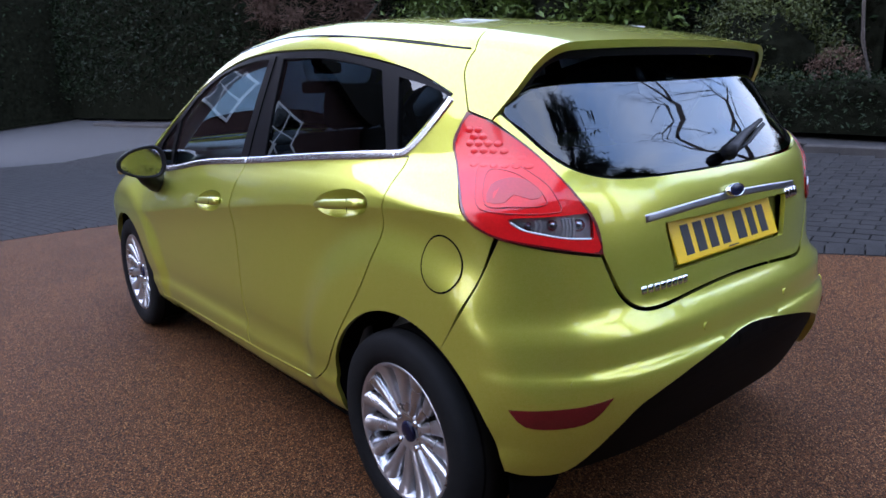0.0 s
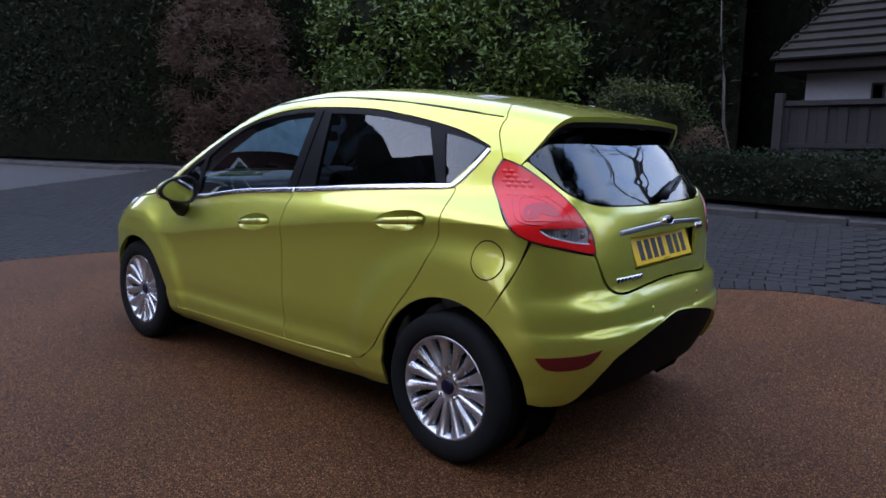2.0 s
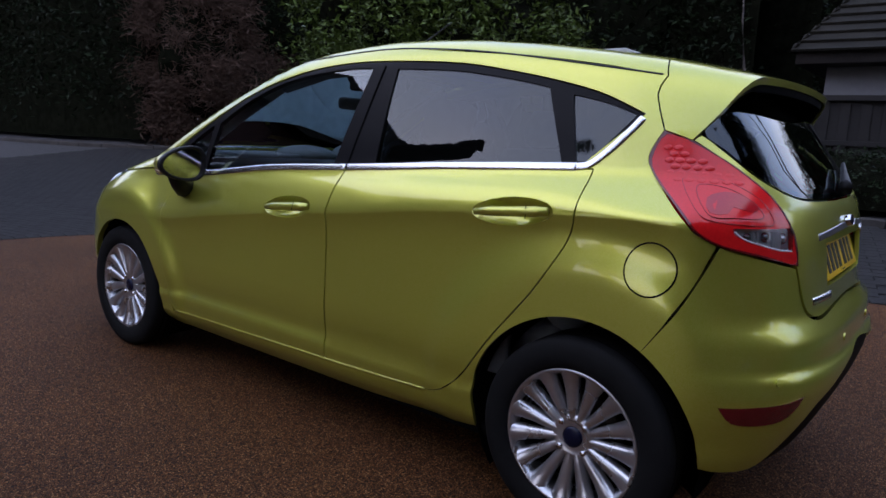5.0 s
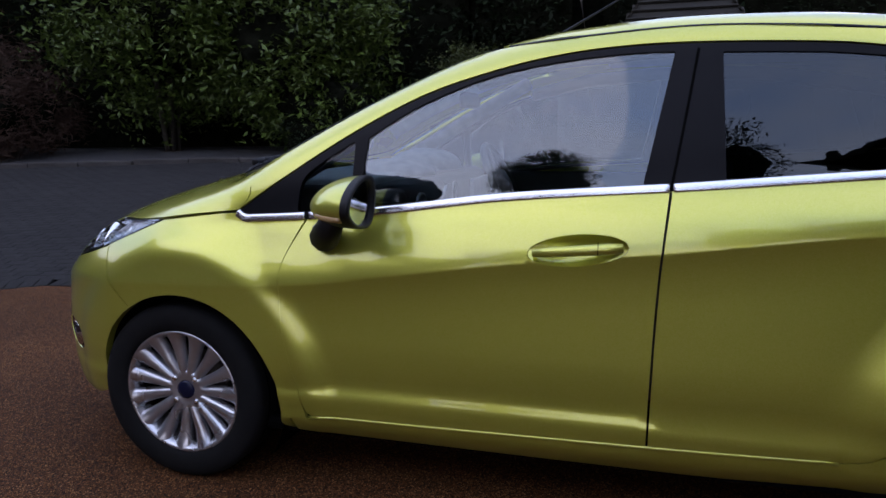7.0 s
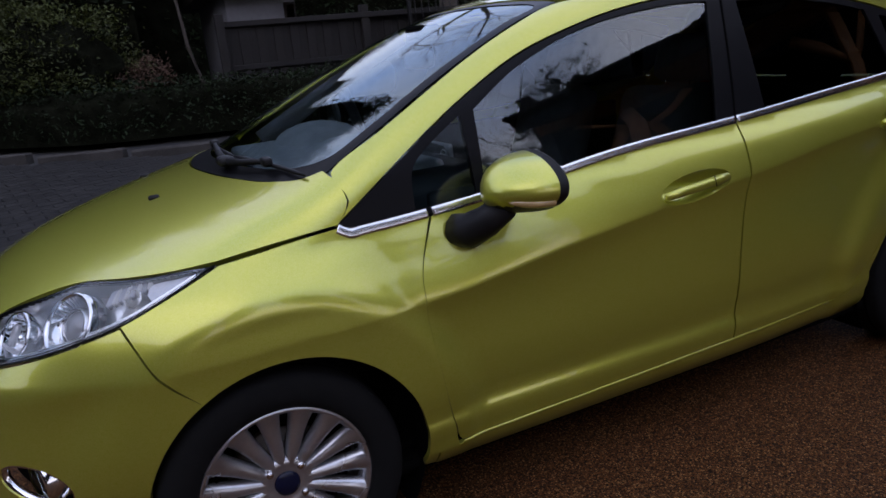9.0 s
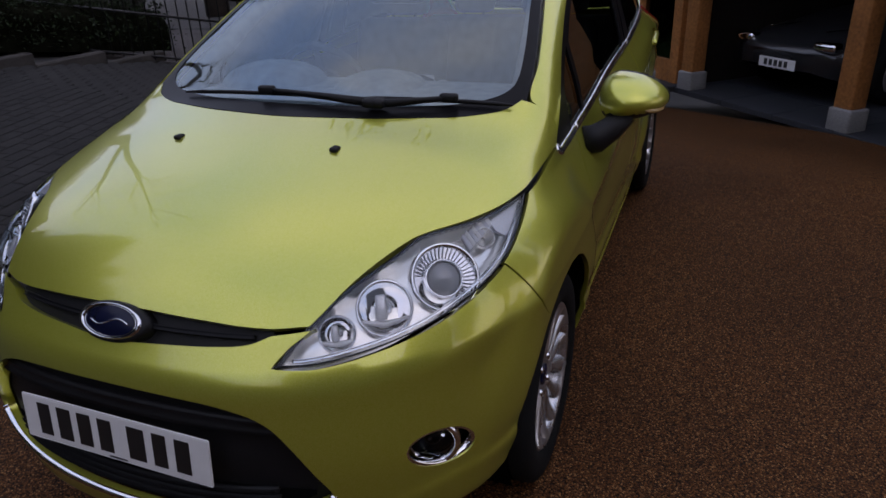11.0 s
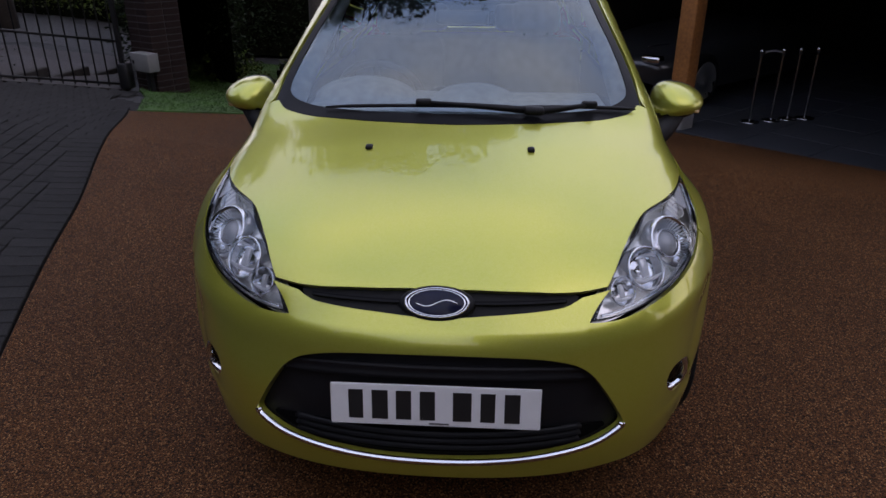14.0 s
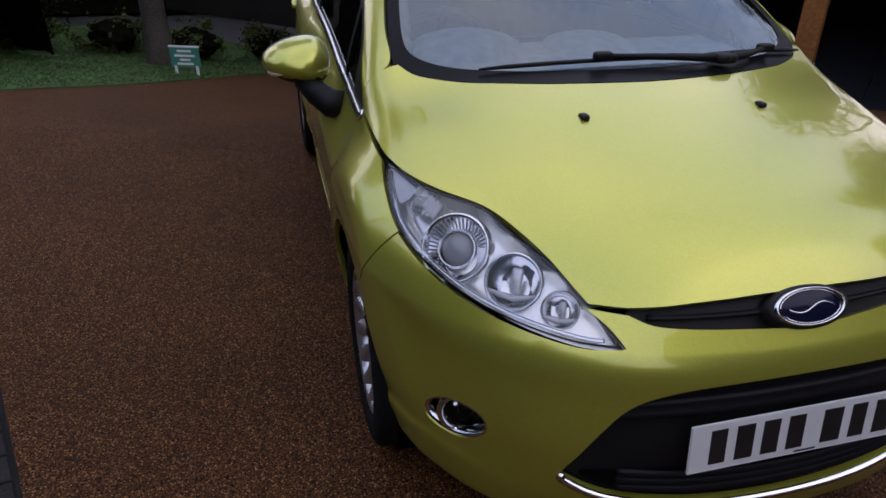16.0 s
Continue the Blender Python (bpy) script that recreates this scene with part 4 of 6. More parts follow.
for k in (False, True):
    flip = Matrix.Diagonal((1, -1, 1, 1))

    def put(nm, bm, m, lab=""):
        if k:
            bm.transform(flip)
            bmesh.ops.reverse_faces(bm, faces=bm.faces)
        return part(nm, bm, m, headlamp[k], lab)
    for i, (a, z, r) in enumerate(((42.8, .796, .071), (34.0, .768, .056), (28.0, .737, .036), (51.4, .836, .022))):
        c, n = cast("front", metric("front", [(a, z)]), -.036)
        aim = (Vector(n[0]) * .6 + Vector((.86, .42, .10)) * .4).normalized()
        at = Matrix.Translation(Vector(c[0])) @ aim.to_track_quat("Y", "Z").to_matrix().to_4x4()
        put("reflector_ring", lathe([(r * .50, -.016), (r * .62, -.013), (r * .80, -.002), (r * .93, .012), (r * .98, .019), (r * 1.04, .020), (r * 1.08, .014), (r * 1.09, -.02)], 40, at), CHROME if i < 3 else BOWL)
        if i == 0:
            put("projector_lens", lathe([(.0005, .014), (r * .20, .013), (r * .38, .008), (r * .50, -.001), (r * .53, -.012)], 32, at), PROJECTOR, "smoky glass projector lens")
            put("lens_ring", lathe([(r * .52, .002), (r * .55, .006), (r * .60, .005), (r * .62, -.012)], 32, at), CHROME)
            for j in range(26):
                q = radians(20 + j * 8.6)
                f = [at @ Vector((w * r * math.cos(q), h, w * r * math.sin(q))) for w, h in ((.64, -.010), (.78, -.001), (.92, .013))]
                put("reflector_flute", tube([tuple(v) for v in f], [.0012, .0016, .0012], 4), SILVERTRIM)
        elif i < 3:
            put("bulb_cap", lathe([(.0005, .012), (r * .16, .010), (r * .24, .002), (r * .30, -.018), (r * .62, -.02)], 24, at), CHROME)
            put("bulb_shield", box(.42 * r, .012, .95 * r, (.12 * r, .014, .05 * r), .005, at), CLEARCELL, "white bulb shield")
            put("reflector_shelf", tube([tuple(at @ Vector((w * r, .004 + .010 * abs(w), -.34 * r - .22 * r * (1 - w * w)))) for w in (-.85, -.45, 0, .45, .85)], [.003, .006, .007, .006, .003], 6), CLEARCELL)
    # ribs of the turn signal
    for i in range(8):
        ribbon("reflector_rib", "front", [(48.0 + i * .75, .822 + i * .0035), (47.6 + i * .75, .845 + i * .0022)], .006, WHITEPLATE if i % 2 else SILVERTRIM, headlamp[k], mirror=k, off=-.018, deep=.012)
    ribbon("lamp_trim", "front", [(23.0, .694), (26.4, .698), (34.5, .7185), (43.1, .7505), (51.3, .7905), (56.2, .8265), (60.5, .858)], .006, CHROME, headlamp[k], mirror=k, off=-.006, deep=.010, label="thin chrome line inside the lens")
pair("lamp_wedge", "front", [(54.6, .822), (58.2, .842), (61.6, .865, 1), (56.6, .858), (53.2, .850)], CLEARCELL, headlamp, off=-.016, thick=.006, gap=0, step=.03, label="white upper corner inside the lamp")
# fog lamps
for k in (False, True):
    c, n = cast("front", metric("front", [(38.4, .435)]), -.026)
    aim = Vector((.9, .38, -.02)).normalized()
    at = Matrix.Translation(Vector(c[0])) @ aim.to_track_quat("Y", "Z").to_matrix().to_4x4()
    lamp = None
    for nm, prof, m in (("fog_lamp", [(.060, -.05), (.062, .0), (.057, .006), (.048, .004), (.046, -.02), (.036, -.03), (.0005, -.034)], CHROME), ("fog_lens", [(.046, -.004), (.04, .002), (.02, .005), (.0005, .006)], LENS),
                        ("fog_bulb", [(.018, -.03), (.018, -.016), (.012, -.008), (.0005, -.006)], GLOSSBLACK), ("fog_inner_ring", [(.044, -.02), (.038, -.014), (.031, -.022), (.028, -.03)], GLOSSBLACK)):
        bm = lathe(prof, 32, at)
        if k:
            bm.transform(Matrix.Diagonal((1, -1, 1, 1)))
        bmesh.ops.recalc_face_normals(bm, faces=bm.faces)
        ob = part(nm, bm, m, lamp or front_bumper, "chrome-ringed round fog lamp" if not lamp else "")
        lamp = lamp or ob
    ribbon("fog_surround", "front", [(q[0] / .0175, q[1]) for q in loop(metric("front", fog_hole), .012)], .006, CHROME, front_bumper, mirror=k, off=-.002, closed=True, deep=.02)
    panel("fog_recess", "front", fog_hole, BLACK, front_bumper, off=-.05, thick=.004, gap=-.012, step=.03, mirror=k)

# upper slot, badge and lower grille
slot = [(-20.2, .738, 1), (-17.9, .719), (-8, .714), (0, .708), (8, .714), (17.9, .719), (20.2, .738, 1), (15, .747), (8, .755), (0, .762), (-8, .755), (-15, .747)]
panel("upper_grille", "front", slot, BLACK, car, off=-.022, thick=.02, gap=-.01, step=.02, label="narrow black slot grille under the bonnet")
ribbon("grille_bar", "front", [(-18.5, .733), (-9, .735), (0, .736), (9, .735), (18.5, .733)], .008, GLOSSBLACK, car, off=-.008, deep=.014)


def oval(name, centre, normal, up, rx, rz, rings, parent, label=""):
    """A domed oval badge of several rings: (scale, height, material, name)."""
    n = Vector(normal).normalized()
    side = Vector(up).cross(n).normalized()
    u = n.cross(side)
    base = None
    for prof, m, nm in rings:
        verts, faces = [], []
        for s, h in prof:
            verts += [Vector(centre) + side * (rx * s * math.cos(a)) + u * (rz * s * math.sin(a)) + n * h for a in np.linspace(0, 2 * math.pi, 40, endpoint=False)]
        for r in range(len(prof) - 1):
            faces += [(r * 40 + i, r * 40 + (i + 1) % 40, (r + 1) * 40 + (i + 1) % 40, (r + 1) * 40 + i) for i in range(40)]
        ob = mesh_object(nm, verts, faces, m, base or parent, label if base is None else "")
        base = base or ob
    return base


bc, bn = cast("front", metric("front", [(0, .732)]), .006)
badge = oval("front_badge", bc[0], (.80, 0, .60), (0, 0, 1), .081, .038, [([(1.14, -.035), (1.14, -.002), (1.05, .003), (.98, .003)], BLACK, "front_badge"), ([(1.0, .0), (.97, .008), (.92, .009), (.89, .006), (.88, .0)], CHROME, "badge_rim"),
                                                                      ([(.90, .004), (.6, .008), (.3, .010), (.001, .0105)], BLUE, "badge_field"), ([(.86, .0062), (.84, .0066), (.82, .0062)], CHROME, "badge_line")], car, "dark blue oval badge with a chrome rim")
m = Matrix.Translation(Vector(bc[0])) @ Vector((.80, 0, .60)).to_track_quat("Z", "X").to_matrix().to_4x4()
part("badge_stroke", tube([tuple(m @ Vector((.008 * math.sin(i * .33) - .002, -.050 + .0053 * i, .0096 - .00003 * (i - 9.5) ** 2))) for i in range(20)], .0018, 5), CHROME, badge, "plain wavy bright stroke")

panel("lower_grille", "front", grille_line, BLACK, car, off=-.030, thick=.05, gap=-.006, step=.025, label="wide black lower grille")
# near-black sheet stands for the shade inside the grille's mouth
panel("grille_mouth", "front", [(0, .41), (15, .405), (24, .385), (20.5, .352), (11, .332), (0, .327), (-11, .332), (-20.5, .352), (-24, .385), (-15, .405)], VOID, car, off=-.026, thick=.004, gap=0, step=.03, label="near-black panel painting the shade in the lower grille's opening")
for z in (.35, .372, .393):
    ribbon("grille_slat", "front", [(a, z + .00002 * a * a) for a in (-20, -10, 0, 10, 20)], .006, BLACK, car, off=-.018, deep=.01)
ribbon("grille_shelf", "front", [(-22.5, .555), (-12, .57), (0, .574), (12, .57), (22.5, .555)], .03, BLACK, car, off=-.016, deep=.02)
ribbon("chrome_lip", "front", [(-26.0, .392), (-25.5, .375), (-21, .342), (-11.2, .319), (0, .313), (11.2, .319), (21, .342), (25.5, .375), (26.0, .392)], .013, CHROME, front_bumper, off=.004, deep=.012, label="chrome lip below the lower grille")


def plate(name, centre, tilt, material, bars, parent, sign, label):
    """A number plate whose characters are plain bars."""
    m = Matrix.Translation(centre) @ (pose(0, 0, 0, 0, 0, 90 if sign > 0 else -90) @ pose(0, 0, 0, 90 - tilt))
    ob = part(name, box(.52, .111, .004, (0, 0, 0), .0035, m), material, parent, label, smooth=False)
    for x, w in bars:
        part("plain_bar", box(w, .079, .0012, (x, 0, .0026), 0, m), INK, ob, smooth=False)
    part("maker_bar", box(.05, .0035, .001, (.01, -.049, .0026), 0, m), INK, ob, smooth=False)
    return ob


BARS = [(-.197, .036), (-.137, .040), (-.078, .038), (-.019, .038), (.067, .046), (.130, .036), (.190, .038)]
plate("number_plate", (.776, 0, .488), 7, WHITEPLATE, BARS, car, 1, "white front number plate with black characters as bars")
plate("number_plate", (-2.972, 0, .812), 20, YELLOWPLATE, BARS, tailgate, -1, "yellow rear number plate with black characters as bars")
panel("plate_recess", "rear", [(22.2, .885, 1), (20.2, .74, 1), (-20.2, .74, 1), (-22.2, .885, 1)], GREEN, tailgate, off=-.034, thick=.004, gap=-.01, step=.03)
ribbon("chrome_bar", "rear", [(26.0, .893), (13, .903), (0, .907), (-13, .903), (-26.0, .893)], .019, SATIN, tailgate, off=.0015, deep=.006, label="chrome bar above the rear number plate")
bc, bn = cast("rear", metric("rear", [(0, .918)]), .012)
oval("rear_badge", bc[0], (-.97, 0, .24), (0, 0, 1), .040, .018, [([(1.0, -.01), (.97, .003), (.90, .004), (.88, .001)], CHROME, "rear_badge"), ([(.90, .002), (.5, .004), (.001, .005)], BLUE, "badge_field")], tailgate, "dark blue oval badge on the chrome bar")
for i in range(8):
    a = 27.2 - i * 1.42
    ribbon("script_bar", "rear", [(a, .722 + .0 * i), (a - .9, .722)], .020, CHROME, tailgate, off=.004, label="small chrome bar standing for lettering")
for i in range(4):
    a = -21.5 - i * 1.5
    ribbon("script_bar", "rear", [(a, .87), (a - .9, .87)], .03, CHROME, tailgate, off=.004, label="small chrome bar standing for lettering")

# rear wiper and lamp under the spoiler
tip, tn = cast("rear", metric("rear", [(0, 1.005), (-3, 1.015), (-11, 1.045), (-22, 1.075)]), .022)
wiper = part("rear_wiper", tube([tuple(q) for q in tip], [.022, .017, .011, .006], 8), BLACK, tailgate, "black rear wiper")
bl, _ = cast("rear", metric("rear", [(-2, 1.0), (-12, 1.028), (-24, 1.068)]), .010)
part("wiper_blade", tube([tuple(q) for q in bl], .006, 6), BLACK, wiper)
brake, _ = cast("wrap", metric("wrap", [(-2.812, -14), (-2.818, -7), (-2.820, 0), (-2.818, 7), (-2.812, 14)]), -.030, True)
part("high_brake_lamp", tube([tuple(q) for q in brake], .005, 6), REDDEEP, spoiler, "red high-level brake lamp")
under = panel("spoiler_underside", "wrap", [(-2.60, 0), (-2.62, 45), (-2.70, 64), (-2.77, 55), (-2.812, 40), (-2.826, 17), (-2.828, 0), (-2.826, -17), (-2.812, -40), (-2.77, -55), (-2.70, -64), (-2.62, -45)], GLOSSBLACK, spoiler, off=-.022, thick=.02, step=.06, tailless=True)

# door handles and mirrors
for k in (False, True):
    s = -1 if k else 1
    for (x, z), owner in zip(HANDLES, (front_door[k], rear_door[k])):
        def cup(p, n, x=x, z=z):
            """Sinks the middle of the oval into the door."""
            q = p.copy()
            e = ((q[:, 0] - x) / .13) ** 2 + ((q[:, 2] - z + .09 * (q[:, 0] - x)) / .040) ** 2
            q[:, 1] -= .040 * np.clip(1 - e, 0, 1) ** .6
            m = n.copy()
            m[:, 2] -= 1.5 * (q[:, 2] - z) / .04
            return q, m / np.linalg.norm(m, axis=1)[:, None]
        panel("handle_recess", "side", cup_line(x, z), GREEN, owner, off=-.001, thick=.003, gap=-.001, step=.009, ds=.02, mirror=k, dent=cup)
        c, n = cast("side", [(x + .118, z - .012), (x + .07, z - .006), (x, z), (x - .08, z + .007), (x - .118, z + .011)], .004)
        if k:
            c = c * [1, -1, 1]
        bm = tube([tuple(q) for q in c], [.010, .0145, .0150, .0160, .012], 12)
        part("door_handle", bm, GREEN, owner, "body-coloured pull handle")
        c2, _ = cast("side", [(x - .055, z - .009), (x - .055, z + .019)], .0195)
        part("handle_joint", tube([tuple(q * [1, s, 1]) for q in c2], .0012, 5), VOID, owner)
    # mirror: shell, black lower half and foot, glass, repeater
    hx, hy, hz = -.650, .875, .948
    R, Q = 12, 32

    def shell(q, a, grow=1.0):
        """q from the rear rim to the nose, a round the housing; it tapers to a rounded tip."""
        c, s_ = math.cos(a), math.sin(a)
        r = max(.004, 1 - q ** 2.3) ** .52 * grow
        y = .108 * math.copysign(abs(c) ** .85, c)
        z = (.076 if s_ > 0 else .066) * math.copysign(abs(s_) ** .85, s_) * (1 - .34 * c)
        return (hx - .050 - .03 * (y * r + .03) - .08 * z * r + .150 * q, hy + .004 + y * r - .012 * q, hz + z * r - .004)
    cap_v, cap_f = [], []
    for i in range(R + 1):
        for j in range(Q):
            x_, y_, z_ = shell(math.sin(math.pi / 2 * i / R), 2 * math.pi * j / Q)
            cap_v.append((x_, s * y_, z_))
    for i in range(R):
        for j in range(Q):
            f = (i * Q + j, i * Q + (j + 1) % Q, (i + 1) * Q + (j + 1) % Q, (i + 1) * Q + j)
            cap_f.append(((i, j), f if s > 0 else f[::-1]))
    lower = lambda i, f: i < 1 or sum(cap_v[q][2] for q in f) / 4 < hz - .036
    low = [f for (i, j), f in cap_f if lower(i, f)]
    high = [f for (i, j), f in cap_f if not lower(i, f)]
    nose_ring = tuple(range(R * Q, R * Q + Q))
    high.append(nose_ring if s > 0 else nose_ring[::-1])
    mirror = mesh_object("door_mirror", cap_v, high, GREEN, car, "green door mirror on a black foot")
    mesh_object("mirror_base_shell", cap_v, low, BLACK, mirror)
    foot = [(-.525, .745, .835), (-.545, .785, .838), (-.575, .825, .865), (-.61, .865, .905)]
    part("mirror_foot", tube([(x_, s * y_, z_) for x_, y_, z_ in foot], [.045, .046, .040, .034], 10), BLACK, mirror)
    bm = bmesh.new()
    rows = []
    for q, g in ((.0, 1.0), (-.03, .98), (-.03, .86), (.05, .80)):
        rows.append([bm.verts.new((x_, s * y_, z_)) for x_, y_, z_ in (shell(max(q, 0), a, g) for a in np.linspace(0, 2 * math.pi, 32, endpoint=False))])
        for v in rows[-1]:
            v.co.x += min(q, 0) * .2
    for p_, q_ in zip(rows, rows[1:]):
        for i in range(32):
            bm.faces.new((p_[i], p_[(i + 1) % 32], q_[(i + 1) % 32], q_[i]))
    bmesh.ops.recalc_face_normals(bm, faces=bm.faces)
    part("mirror_rim", bm, BLACK, mirror, "black rim round the mirror glass")
    bm = bmesh.new()
    bm.faces.new([bm.verts.new((x_, s * y_, z_)) for x_, y_, z_ in (shell(.035, a, .83) for a in np.linspace(0, 2 * math.pi, 32, endpoint=False))])
    bmesh.ops.solidify(bm, geom=bm.faces[:], thickness=.003)
    part("mirror_glass", bm, CHROME, mirror, "mirror glass", smooth=False)
    for lift, m, nm, lab in ((0, AMBER, "turn_repeater", "amber turn signal strip"), (.013, WHITEPLATE, "repeater_edge", "pale upper edge of the turn signal")):
        rp = [shell(w, math.radians(-33), 1.0) for w in np.linspace(.14, .80, 9)]
        thick = .011 if not lift else .003
        part(nm, tube([(x_, s * (y_ - .004), z_ + lift) for x_, y_, z_ in rp], [thick] * 6 + [thick * .9, thick * .7, thick * .3], 8), m, mirror, lab)

# washer jets, wipers, aerial
for y in (.245, -.245):
    c, n = cast("top", [(.143, y)], .002)
    bm = box(.030, .022, .014, tuple(c[0]), .006)
    part("washer_jet", bm, BLACK, bonnet, "small black washer jet")
for tip_a, tip_b, clip, pivot, up in ((-.43, .23, -.097, .25, 0.0), (.20, .61, .445, .27, .035)):
    edge = lambda y: -.088 - .20 * y * y
    pts, _ = cast("top", [(edge(pivot) + .035, pivot), (edge(pivot * .6 + clip * .4) + .02, pivot * .6 + clip * .4), (edge(clip) - up * .5, clip)], .022)
    arm = part("wiper", tube([tuple(q) for q in pts], [.013, .010, .007], 7), BLACK, windscreen, "black windscreen wiper")
    b, _ = cast("top", [(edge(y) - up * (y - tip_a) / (tip_b - tip_a), y) for y in np.linspace(tip_a, tip_b, 10)], .010)
    part("wiper_blade", tube([tuple(q) for q in b], [.003] + [.006] * 8 + [.003], 6), BLACK, arm)
    part("wiper_clip", box(.026, .052, .024, (0, 0, 0), .007, Matrix.Translation(pts[-1])), BLACK, arm)
    part("wiper_cap", box(.045, .045, .026, (0, 0, 0), .010, Matrix.Translation(pts[0])), BLACK, arm)
c, n = cast("top", [(-1.08, 0)], .0)
part("aerial", tube([tuple(c[0]), tuple(c[0] + np.array([-.02, 0, .02])), tuple(c[0] + np.array([-.30, 0, .17]))], [.016, .006, .003], 7), BLACK, roof, "thin black roof aerial")

# ---- wheels ----
def wheel(cx, s):
    """One alloy wheel: tyre, rim, fifteen spokes, hub, nuts and cap. s: 1 on the left, -1 on the right."""
    k = 1.0 if cx > -1 else .965
    at = Matrix.Translation((cx, s * .70, .30 * k + (.002 if k < 1 else 0))) @ Matrix.Diagonal((k, s, k, 1))

    def fix(bm):
        bm.transform(at)
        bmesh.ops.recalc_face_normals(bm, faces=bm.faces)
        return bm
    rim = part("wheel", fix(lathe([(.196, -.09), (.186, .02), (.190, .066), (.199, .082), (.2065, .088), (.2115, .082), (.2105, .066), (.204, .04), (.203, -.09)], 60, closed=True)), ALLOY, car, "silver alloy wheel with fifteen slim spokes")
    part("tyre", fix(lathe([(.205, -.085), (.225, -.098), (.27, -.1), (.292, -.088), (.299, -.07), (.3, -.03), (.3, .03), (.299, .07), (.293, .086), (.281, .094), (.262, .0985), (.24, .0985), (.222, .094), (.211, .086), (.205, .07)], 60, closed=True)), RUBBER, rim, "black low-profile tyre")
    part("tread_groove", fix(lathe([(.3005, .034), (.3005, .042)], 60)), VOID, rim)
    spoke = None
    for i in range(15):
        a = 2 * math.pi * (i + .5) / 15
        verts, faces = [], []
        for r, w, y, d in ((.050, .0105, .062, .03), (.075, .0150, .066, .028), (.105, .0172, .068, .026), (.14, .0202, .070, .026), (.17, .0245, .074, .026), (.188, .0280, .079, .024), (.206, .0310, .086, .02)):
            for q, h in ((-1.0, -d), (-1.0, -.009), (-.62, -.001), (0, .0008), (.62, -.001), (1.0, -.009), (1.0, -d)):
                verts.append((r, y + h, q * w))
        for r in range(6):
            faces += [(r * 7 + j, r * 7 + j + 1, r * 7 + 8 + j, r * 7 + 7 + j) for j in range(6)]
        c_, s_ = math.cos(a), math.sin(a)
        bm = bmesh.new()
        vs = [bm.verts.new((x * c_ - z * s_, y, x * s_ + z * c_)) for x, y, z in verts]
        for f in faces:
            bm.faces.new([vs[j] for j in f])
        part("spoke", fix(bm), ALLOY, rim)
    part("hub", fix(lathe([(.072, .03), (.070, .055), (.060, .063), (.048, .062), (.040, .057), (.034, .060), (.031, .058)], 40)), ALLOY, rim)
    part("centre_cap", fix(lathe([(.032, .056), (.031, .064), (.024, .067), (.0005, .068)], 32)), BLUE, rim, "dark blue centre cap")
    for i in range(4):
        a = math.pi / 4 + i * math.pi / 2
        m = Matrix.Translation((.054 * math.cos(a), 0, .054 * math.sin(a)))
        part("wheel_nut", fix(lathe([(.011, .05), (.0105, .066), (.008, .069), (.0005, .069)], 6, m)), CHROME, rim)
    part("brake_disc", fix(lathe([(.0005, .018), (.13, .018), (.132, .008), (.132, 0)], 40)), mat_disc, rim)
    # near-black disc stands for the shade behind the spokes
    part("wheel_shade_disc", fix(lathe([(.0005, -.02), (.2, -.02)], 32)), VOID, rim)


mat_disc = mat("rusty_brake_disc", (.09, .075, .065), .5, .6)
for cx in (0.0, -2.489):
    for s in (1, -1):
        wheel(cx, s)
# wheel wells, floor and cabin
for (cx, cz) in (ARCH_F, ARCH_R):
    for s in (1, -1):
        bm, prev = bmesh.new(), None
        for a in np.linspace(-35, 215, 26):
            x, z = cx + (ARCH + .004) * math.cos(radians(a)), cz + (ARCH + .004) * math.sin(radians(a))
            y = min(.845, float(cast("side", [(min(max(x, -2.80), .27), min(max(z, .25), .8))])[0][0][1]) - .018)
            row = [bm.verts.new((x, s * y, z)), bm.verts.new((x, s * .5, z)), bm.verts.new((cx, s * .5, cz))]
            if prev:
                bm.faces.new((prev[0], row[0], row[1], prev[1]))
                bm.faces.new((prev[1], row[1], prev[2]))
            prev = row
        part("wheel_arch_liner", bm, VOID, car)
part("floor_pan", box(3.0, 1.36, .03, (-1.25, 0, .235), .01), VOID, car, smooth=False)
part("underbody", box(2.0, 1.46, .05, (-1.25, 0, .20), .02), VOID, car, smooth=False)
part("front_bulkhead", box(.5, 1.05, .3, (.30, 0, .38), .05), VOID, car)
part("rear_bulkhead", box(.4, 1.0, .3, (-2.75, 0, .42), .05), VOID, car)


def seat(x, y, width, back=.58, head=True, rows=1):
    """A seat: cushion, backrest, headrests."""
    ob = part("seat", box(.50, width, .16, (x, y, .46), .05), SEAT, car, "grey fabric seat")
    m = Matrix.Translation((x - .22, y, .52)) @ Matrix.Rotation(radians(-17), 4, "Y")
    part("backrest", box(.13, width * .96, back, (0, 0, back / 2), .055, m), SEAT, ob)
    for i in range(rows):
        yy = (i - (rows - 1) / 2) * .55
        part("headrest", box(.09, .25, .17, (-.01, yy, back + .10), .04, m), SEAT, ob)
        for q in (-.06, .06):
            part("headrest_post", tube([tuple(m @ Vector((0, yy + q, back - .02))), tuple(m @ Vector((0, yy + q, back + .06)))], .006, 6), CHROME, ob)
    return ob


